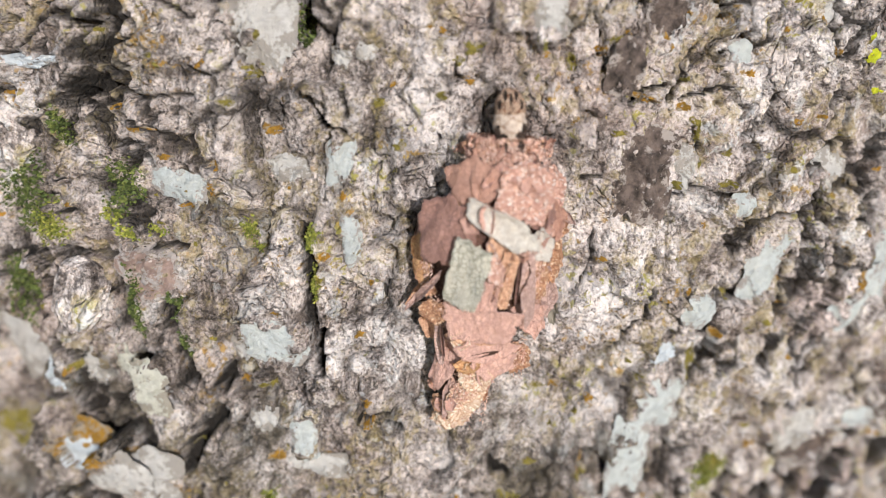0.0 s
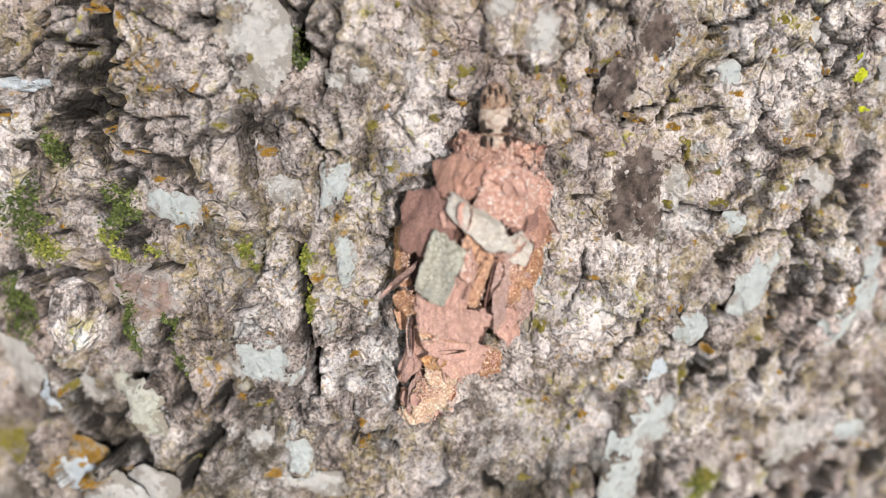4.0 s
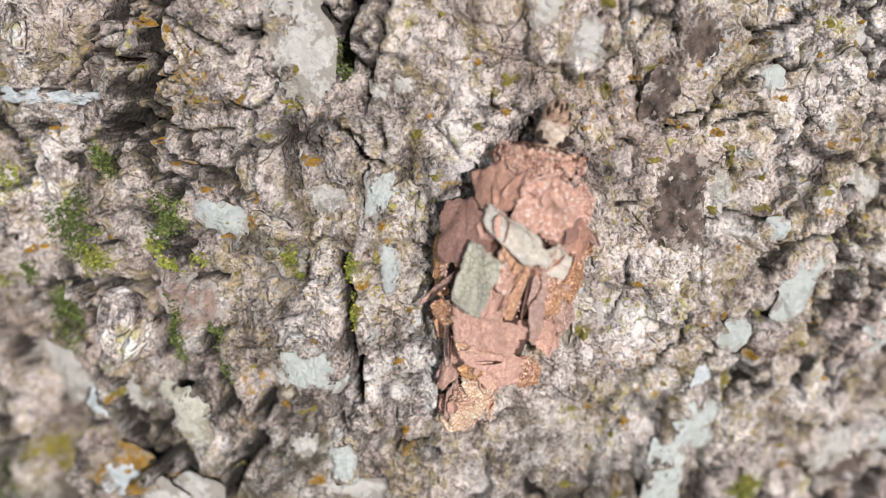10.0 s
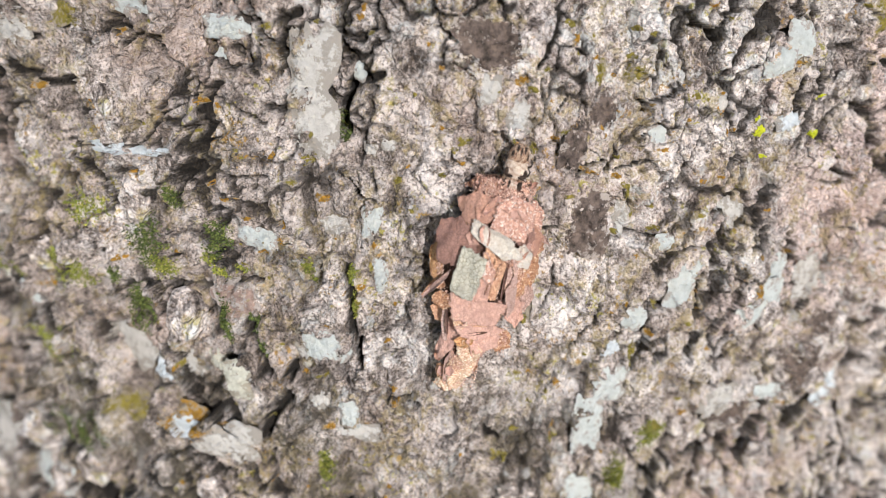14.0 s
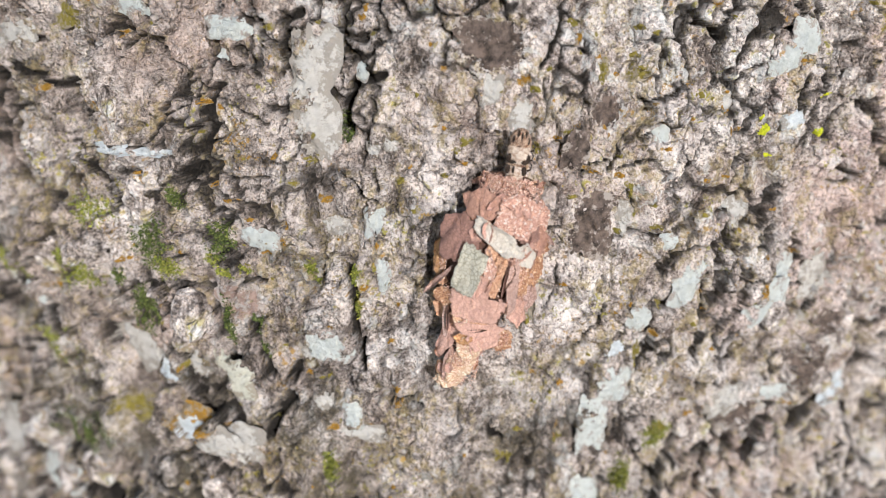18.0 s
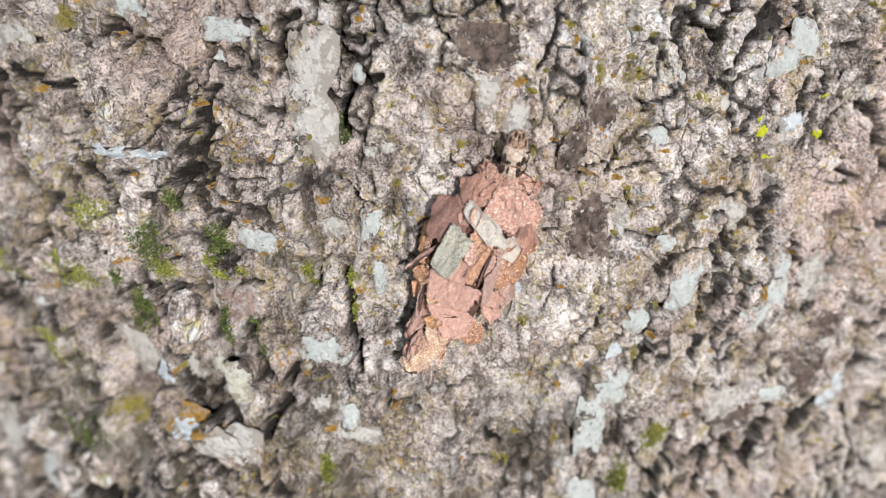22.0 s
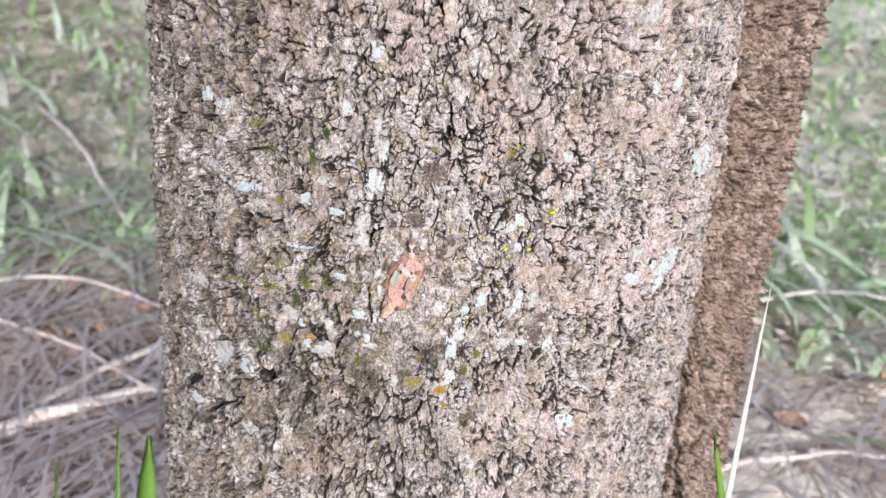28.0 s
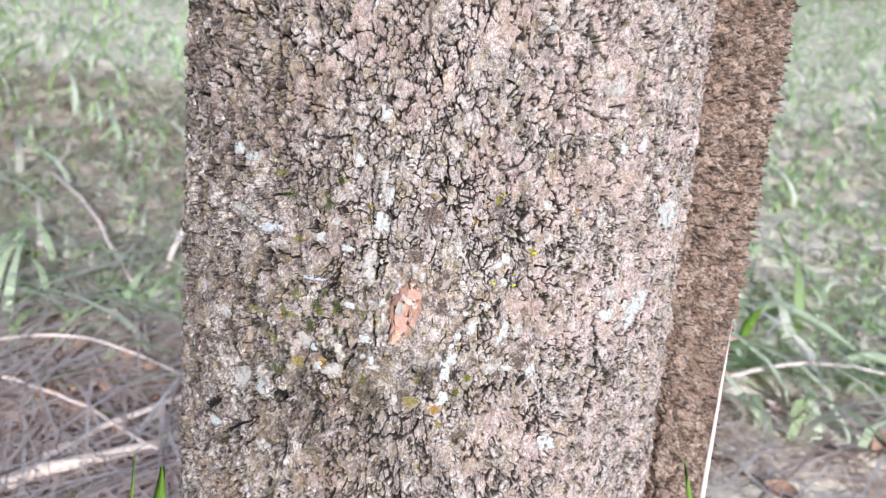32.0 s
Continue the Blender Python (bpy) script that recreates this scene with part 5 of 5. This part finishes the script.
leaf_piece("flake", "pink", 3.17, -1.46, 3.09, 2.25, -8, 0.90, 5)
leaf_piece("sliver", "grey", 5.26, -1.91, 0.99, 3.53, 8, 0.10, 6)
leaf_piece("flake", "rose", 1.87, 10.16, 4.39, 5.27, 8, 0.80, 6)
leaf_piece("flake", "rose", 2.85, 8.76, 2.11, 2.96, -14, 1.20, 5)
leaf_piece("flake", "tan", 3.28, 10.51, 1.23, 2.92, 24, 0.90, 5)
leaf_piece("flake", "rose", 1.13, 11.67, 2.38, 1.64, 0, 1.10, 5)
leaf_piece("sliver", "mauve", 5.48, 7.37, 0.67, 2.29, 50, 0.60, 5)
leaf_piece("sliver", "tan", -3.34, 11.64, 0.58, 1.94, -50, 1.20, 5)
leaf_piece("sliver", "sand", -6.86, -1.42, 0.62, 2.71, -30, 2.20, 5)
leaf_piece("sliver", "mauve", -5.87, -3.80, 0.72, 2.53, 20, 2.00, 5)
leaf_piece("sliver", "tan", 4.00, -1.22, 0.60, 3.73, 14, 1.40, 5)
leaf_piece("sliver", "pink", -4.34, -8.43, 0.84, 3.42, -24, 1.00, 5)
leaf_piece("sliver", "mauve", -6.76, 5.46, 0.50, 3.08, -14, 1.80, 5)
leaf_piece("sliver", "tan", 4.40, 4.34, 0.58, 3.06, -12, 1.20, 5)


# the right flank of the bag
leaf_piece("flake", "rose", 4.1, 9.6, 2.4, 4.4, 6, 0.2, 6)
leaf_piece("flake", "tan", 4.4, 6.6, 2.2, 4.0, -6, 0.3, 5)
leaf_piece("flake", "grain", 4.6, 3.4, 2.0, 5.2, 2, 0.3, 6)
leaf_piece("flake", "mauve", 4.3, 0.2, 2.2, 4.6, 10, 0.2, 5)
leaf_piece("flake", "pink", 3.6, -3.0, 2.2, 3.8, 14, 0.3, 5)
# the frayed collar, and a dark flake painted for the shade in the bag's mouth
leaf_piece("flake", "gap_shade", 0.1, 13.9, 5.6, 1.5, 0, -1.6, 7)
for k in range(30):
    leaf_piece("sliver", ("rose", "tan", "sand", "umber")[k % 4], -3.6 + 0.25 * k + shreds.uniform(-0.2, 0.2), 13.3 + shreds.uniform(-0.7, 0.6), shreds.uniform(0.35, 0.8), shreds.uniform(0.8, 1.7), shreds.uniform(-80, 80), shreds.uniform(-0.3, 0.5), 5)

kinds = ("tan", "pink", "mauve", "sand", "pink", "rose")
for _ in range(26):
    row = shreds.uniform(-14, 12.5)
    span = float(np.interp(row, CORE_Y, CORE_W))
    leaf_piece("sliver" if shreds.random() < 0.5 else "flake", shreds.choice(kinds), float(np.interp(row, CORE_Y, CORE_X)) + shreds.uniform(-0.95, 0.95) * span, row,
               shreds.uniform(0.6, 1.6), shreds.uniform(1.2, 3.0), shreds.uniform(-35, 35), shreds.uniform(0.6, 1.5))


def crumbs():
    """Chewed crumbs glued to the collar and to the grainy scraps."""
    rng = random.Random(5)
    verts, faces = [], []
    spots = [(0.2, 13.0, 4.0, 0.8, 1500), (-0.1, 13.9, 3.4, 0.4, 700), (1.9, 10.2, 2.2, 2.3, 900), (3.7, 2.7, 0.8, 2.9, 420), (2.2, -7.0, 1.5, 1.7, 620), (-1.4, -10.3, 1.8, 3.5, 900), (-2.7, -13.4, 1.7, 1.4, 560), (-4.7, -1.5, 1.3, 1.2, 340), (-6.3, 2.7, 0.9, 2.4, 340), (-2.2, -3.9, 0.8, 0.9, 140), (1.1, 2.2, 0.7, 2.3, 160), (4.8, 6.1, 1.1, 1.4, 200), (-1.0, 12.1, 2.2, 0.5, 260)]
    for cx, cy, sx, sy, count in spots:
        for _ in range(count):
            x, y = cx + rng.uniform(-1, 1) * sx, cy + rng.gauss(0, 0.5) * sy
            z = float(core_z(x, y)) + rng.uniform(0.05, 0.55) + (0.5 if y < 9 else 0.0)
            size = rng.uniform(0.045, 0.12)
            n = len(verts)
            turn = Euler([rng.uniform(0, 6) for _ in range(3)]).to_matrix()
            for v in ((2.6, 0, -0.2), (-1.4, 0.7, -0.25), (-1.2, -0.7, -0.2), (-0.2, 0.1, 0.45), (0.8, 0.5, 0.25)):
                p = turn @ Vector(v) * size + Vector((x, y, z))
                verts.append(p / 1000)
            faces += [(n, n + 1, n + 4), (n, n + 3, n + 2), (n + 1, n + 3, n + 4), (n + 1, n + 2, n + 3), (n, n + 2, n + 1), (n, n + 4, n + 3)]
    tagged(part("frass_crust", mesh_of("frass_crust", verts, faces, CRUMBS, False), case, "reddish chewed crumbs stuck to the case"), kind="stuff")


crumbs()

# ---- the larva ----
larva = tagged(new("bagworm_larva"), "mottled brown and cream larva reaching out of its case", "caterpillar")


def dome(name, cy, rx, ry, rz, mat, cz=0.0, label="", power=1.0, cx=0.0, lump=0.05):
    rows, cols = 18, 26
    verts, seed = [], shreds.randrange(999)
    for r in range(rows + 1):
        b = math.pi * r / rows - math.pi / 2
        for k in range(cols):
            a = 2 * math.pi * k / cols
            q = abs(math.cos(b)) ** power
            g = 1 + lump * float(layered(np.array(3 * math.cos(a) * q + seed), np.array(3 * math.sin(a) * q + 2 * math.sin(b)), 77))
            verts.append(((cx + rx * q * math.cos(a) * g) / 1000, (cy + ry * math.sin(b)) / 1000, (cz + rz * q * math.sin(a) * g) / 1000))
    faces = [(r * cols + k, r * cols + (k + 1) % cols, (r + 1) * cols + (k + 1) % cols, (r + 1) * cols + k) for r in range(rows) for k in range(cols)]
    return part(name, mesh_of(name, verts, faces, mat), larva, label)


dome("head", -0.62, 1.36, 1.85, 1.22, HEAD, 0.0, "mottled brown head capsule", 1.0)
dome("thorax_shield", -2.0, 1.46, 1.5, 1.28, SHIELD, 0.0, "cream shield with brown flecks", 0.4)
dome("thorax_ring", -3.3, 1.44, 0.2, 1.26, HEAD, -0.02, "brown ring behind the shield", 0.5)
dome("thorax_shield", -4.0, 1.42, 0.8, 1.22, SHIELD, -0.05, "cream shield with black streaks", 0.5)
dome("abdomen", -7.0, 1.4, 3.0, 1.2, SHIELD, -0.2, "pale body that slips into the case", 0.6)
for x, y, rx, ry in ((-0.45, 0.35, 0.10, 0.5), (0.45, 0.35, 0.10, 0.5), (0.0, 0.05, 0.08, 0.55), (-0.9, -0.3, 0.12, 0.4), (0.9, -0.3, 0.12, 0.4), (-1.12, -2.5, 0.2, 0.42), (1.18, -2.4, 0.18, 0.5), (-0.7, -2.95, 0.32, 0.2), (0.85, -2.85, 0.28, 0.26), (-1.05, -3.9, 0.22, 0.5), (-0.4, -3.9, 0.1, 0.4), (0.95, -3.9, 0.24, 0.5)):
    dome("marking", y, rx * 1.35, ry * 1.15, 0.17, DARK_MARK, (1.28 - 0.32 * x * x) if y < -1 else 1.22 * math.sqrt(1 - ((y + 0.62) / 1.85) ** 2) - 0.42 * x * x - 0.06, "dark brown marking", 0.9, x, 0.9)


def leg(sign, y):
    verts, faces = [], []
    line = [(1.1, 0.0, -0.3), (1.75, 0.35, 0.2), (2.0, 0.9, -0.6), (1.8, 1.3, -1.6)]
    for k, (x, dy, z) in enumerate(line):
        r = 0.17 - 0.035 * k
        for j in range(8):
            a = 2 * math.pi * j / 8
            verts.append((sign * (x + 0.6 * r * math.cos(a)) / 1000, (y + dy + r * math.sin(a)) / 1000, (z + r * math.cos(a)) / 1000))
    for k in range(3):
        faces += [(8 * k + j, 8 * k + (j + 1) % 8, 8 * k + 8 + (j + 1) % 8, 8 * k + 8 + j) for j in range(8)]
    faces += [tuple(range(8)), tuple(range(24, 32))]
    part("leg", mesh_of("leg", verts, faces, DARK_MARK), larva, "dark jointed leg")


for sign in (-1, 1):
    for y in (-1.6, -2.8, -4.0):
        leg(sign, y)

# the lens keeps the case in focus
cam.data.dof.use_dof, cam.data.dof.focus_object, cam.data.dof.aperture_fstop = True, case, 12.5

# ---- what moves ----
# seconds, arc and height of the case on the trunk (mm), lean, twist, tilt (degrees), lift (mm)
CASE_ROWS = [
    (0.0, 9.56, 597.69, -0.6, -7.2, 1.2, 0.00),
    (0.5, 9.56, 597.78, -0.4, -7.4, 0.7, 0.00),
    (1.0, 9.43, 598.02, -0.0, -6.6, 0.0, 0.00),
    (1.5, 10.27, 598.08, 3.0, -3.2, -0.6, 0.00),
    (2.0, 11.03, 598.08, 5.6, 1.3, -0.4, 0.00),
    (2.5, 10.37, 598.53, 2.0, -0.5, -3.3, 0.04),
    (3.0, 9.34, 599.71, -1.9, 0.9, -0.5, 0.00),
    (3.5, 8.41, 599.59, -5.7, -10.4, 0.2, 0.08),
    (5.5, 7.97, 599.41, -6.7, -16.2, -0.3, 0.21),
    (6.0, 8.35, 599.40, -5.2, -16.4, -0.3, 0.37),
    (6.5, 8.45, 599.46, -4.6, -17.0, 0.3, 0.56),
    (7.0, 8.12, 599.36, -5.8, -17.3, 0.0, 0.65),
    (7.5, 8.10, 599.42, -5.4, -17.3, 0.0, 0.68),
    (8.0, 8.03, 599.36, -5.3, -17.4, 0.5, 0.73),
    (8.5, 8.05, 599.43, -5.0, -17.2, 0.6, 0.79),
    (9.0, 8.06, 599.42, -5.1, -17.4, 1.1, 0.79),
    (9.5, 7.92, 599.34, -5.8, -18.0, 2.1, 0.87),
    (10.0, 7.78, 599.47, -6.8, -17.9, 2.2, 0.95),
    (10.5, 7.98, 599.46, -6.4, -17.8, 1.7, 0.93),
    (11.0, 8.15, 599.60, -6.4, -17.6, 0.6, 0.87),
    (11.5, 8.22, 599.65, -7.4, -17.8, 0.3, 0.95),
    (12.0, 8.63, 599.75, -6.6, -17.4, -1.6, 1.08),
    (12.5, 10.46, 599.79, -0.7, -8.1, -4.0, 1.27),
    (13.0, 10.98, 600.37, 1.0, -1.1, -4.3, 1.36),
    (13.5, 10.06, 600.79, -4.2, -6.1, -4.8, 1.45),
    (14.0, 9.99, 600.98, -5.9, -8.8, -3.9, 1.52),
    (14.5, 9.68, 601.23, -8.6, -12.1, -3.3, 1.54),
    (16.5, 10.06, 601.25, -8.1, -11.4, -4.2, 1.62),
    (17.0, 9.95, 601.30, -8.1, -11.3, -4.7, 1.71),
    (17.5, 10.01, 601.34, -8.3, -12.3, -4.8, 1.75),
    (18.0, 10.08, 601.32, -8.1, -12.4, -4.3, 1.76),
    (18.5, 10.09, 601.36, -8.0, -11.1, -4.0, 1.74),
    (19.0, 10.04, 601.30, -7.8, -10.5, -4.2, 1.73),
    (19.5, 10.06, 601.31, -8.1, -10.6, -4.8, 1.72),
    (20.0, 9.96, 601.33, -8.3, -10.7, -4.7, 1.74),
    (20.5, 10.39, 601.18, -6.0, -9.1, -6.0, 1.75),
    (21.0, 9.14, 601.25, -12.1, -17.4, -12.4, 1.75),
    (21.5, 7.47, 602.58, -20.9, -19.1, -9.9, 1.79),
    (22.0, 8.18, 602.61, -18.3, -18.3, -7.5, 1.68),
    (22.5, 8.04, 602.66, -20.0, -18.4, -6.3, 1.56),
    (23.0, 8.30, 602.40, -19.6, -18.4, -7.3, 1.41),
    (23.5, 8.38, 601.90, -18.8, -18.9, -9.5, 1.27),
    (24.0, 8.59, 601.56, -18.4, -18.6, -9.5, 1.14),
    (24.5, 9.17, 601.29, -16.9, -18.6, -11.1, 1.02),
    (25.0, 8.94, 601.37, -17.9, -19.4, -13.0, 0.94),
    (25.5, 9.13, 601.21, -17.3, -19.7, -13.4, 0.88),
    (27.5, 5.91, 603.62, -16.5, -18.0, -9.0, 0.40),
    (28.0, 5.84, 603.77, -15.2, -18.0, -9.0, 0.40),
    (28.5, 5.62, 603.58, -13.8, -16.3, -9.0, 0.40),
    (29.0, 5.80, 603.12, -12.8, -14.7, -9.0, 0.40),
    (29.5, 5.56, 604.06, -13.1, -13.0, -9.0, 0.40),
    (30.0, 6.53, 603.76, -11.3, -11.3, -9.0, 0.40),
    (30.5, 6.57, 603.73, -10.2, -9.7, -9.0, 0.40),
    (31.0, 6.50, 603.74, -8.0, -8.0, -9.0, 0.40),
    (31.5, 6.39, 603.49, -7.4, -8.0, -9.0, 0.40),
    (32.0, 6.51, 603.66, -7.1, -8.0, -9.0, 0.40),
]
# seconds, arc and height of the larva's head (mm)
HEAD_ROWS = [
    (0.0, 9.51, 614.90),
    (0.5, 9.07, 615.26),
    (1.0, 8.89, 615.71),
    (1.5, 9.31, 616.10),
    (2.0, 9.71, 616.29),
    (2.5, 9.59, 616.53),
    (3.0, 9.39, 616.94),
    (3.5, 8.75, 617.27),
    (5.5, 9.14, 617.18),
    (6.0, 9.67, 616.99),
    (6.5, 10.07, 616.80),
    (7.0, 10.38, 616.49),
    (7.5, 10.47, 616.53),
    (8.0, 10.46, 616.52),
    (8.5, 10.34, 616.75),
    (9.0, 10.33, 616.85),
    (9.5, 10.19, 616.68),
    (10.0, 10.39, 616.60),
    (10.5, 10.86, 616.43),
    (11.0, 11.19, 616.62),
    (11.5, 11.40, 616.72),
    (12.0, 11.64, 617.13),
    (12.5, 12.09, 617.41),
    (13.0, 12.46, 617.59),
    (13.5, 12.75, 617.89),
    (14.0, 12.96, 618.41),
    (14.5, 12.90, 618.57),
    (16.5, 12.77, 619.97),
    (17.0, 12.77, 620.08),
    (17.5, 12.71, 620.13),
    (18.0, 12.71, 620.25),
    (18.5, 12.72, 620.13),
    (19.0, 12.75, 620.14),
    (19.5, 12.78, 620.31),
    (20.0, 12.66, 620.38),
    (20.5, 12.68, 620.37),
    (21.0, 12.48, 620.45),
    (21.5, 12.62, 620.58),
    (22.0, 12.72, 620.37),
    (22.5, 12.95, 620.42),
    (23.0, 13.34, 620.55),
    (23.5, 13.52, 620.61),
    (24.0, 13.61, 620.49),
    (24.5, 13.84, 620.78),
    (25.0, 13.96, 621.06),
    (25.5, 13.95, 620.95),
    (27.5, 8.11, 623.12),
    (28.0, 8.04, 623.27),
    (28.5, 7.82, 622.46),
    (29.0, 8.00, 621.37),
    (29.5, 7.76, 621.68),
    (30.0, 8.73, 620.76),
    (30.5, 8.77, 620.73),
    (31.0, 8.70, 620.74),
    (31.5, 8.59, 620.49),
    (32.0, 8.71, 620.66),
]


def case_pose(u, z, lean, twist, tilt, lift):
    a, r = u / 160, 0.1616 + lift / 1000
    frame_of = Matrix(((math.cos(a), 0, math.sin(a)), (math.sin(a), 0, -math.cos(a)), (0, 1, 0)))
    turn = frame_of @ Matrix.Rotation(radians(lean), 3, "Z") @ Matrix.Rotation(radians(tilt), 3, "X") @ Matrix.Rotation(radians(twist), 3, "Y")
    return Matrix.Translation((r * math.sin(a), -r * math.cos(a), z / 1000)) @ turn.to_4x4()


def motions():
    poses = {t: case_pose(*row) for t, *row in CASE_ROWS}
    walk(case, list(poses.items()))
    rows = []
    for t, u, z in HEAD_ROWS:
        a, r = u / 160, 0.1640
        tip = Vector((r * math.sin(a), -r * math.cos(a), z / 1000))
        out = Vector((math.sin(a), -math.cos(a), 0))
        collar = poses[t] @ Vector((0.0006, 0.0105, 0.0028))
        way = (tip - collar).normalized()
        side = way.cross(out).normalized()
        up = side.cross(way)
        rows.append((t, Matrix.Translation(tip) @ Matrix((side, way, up)).transposed().to_4x4()))
    walk(larva, rows)


motions()
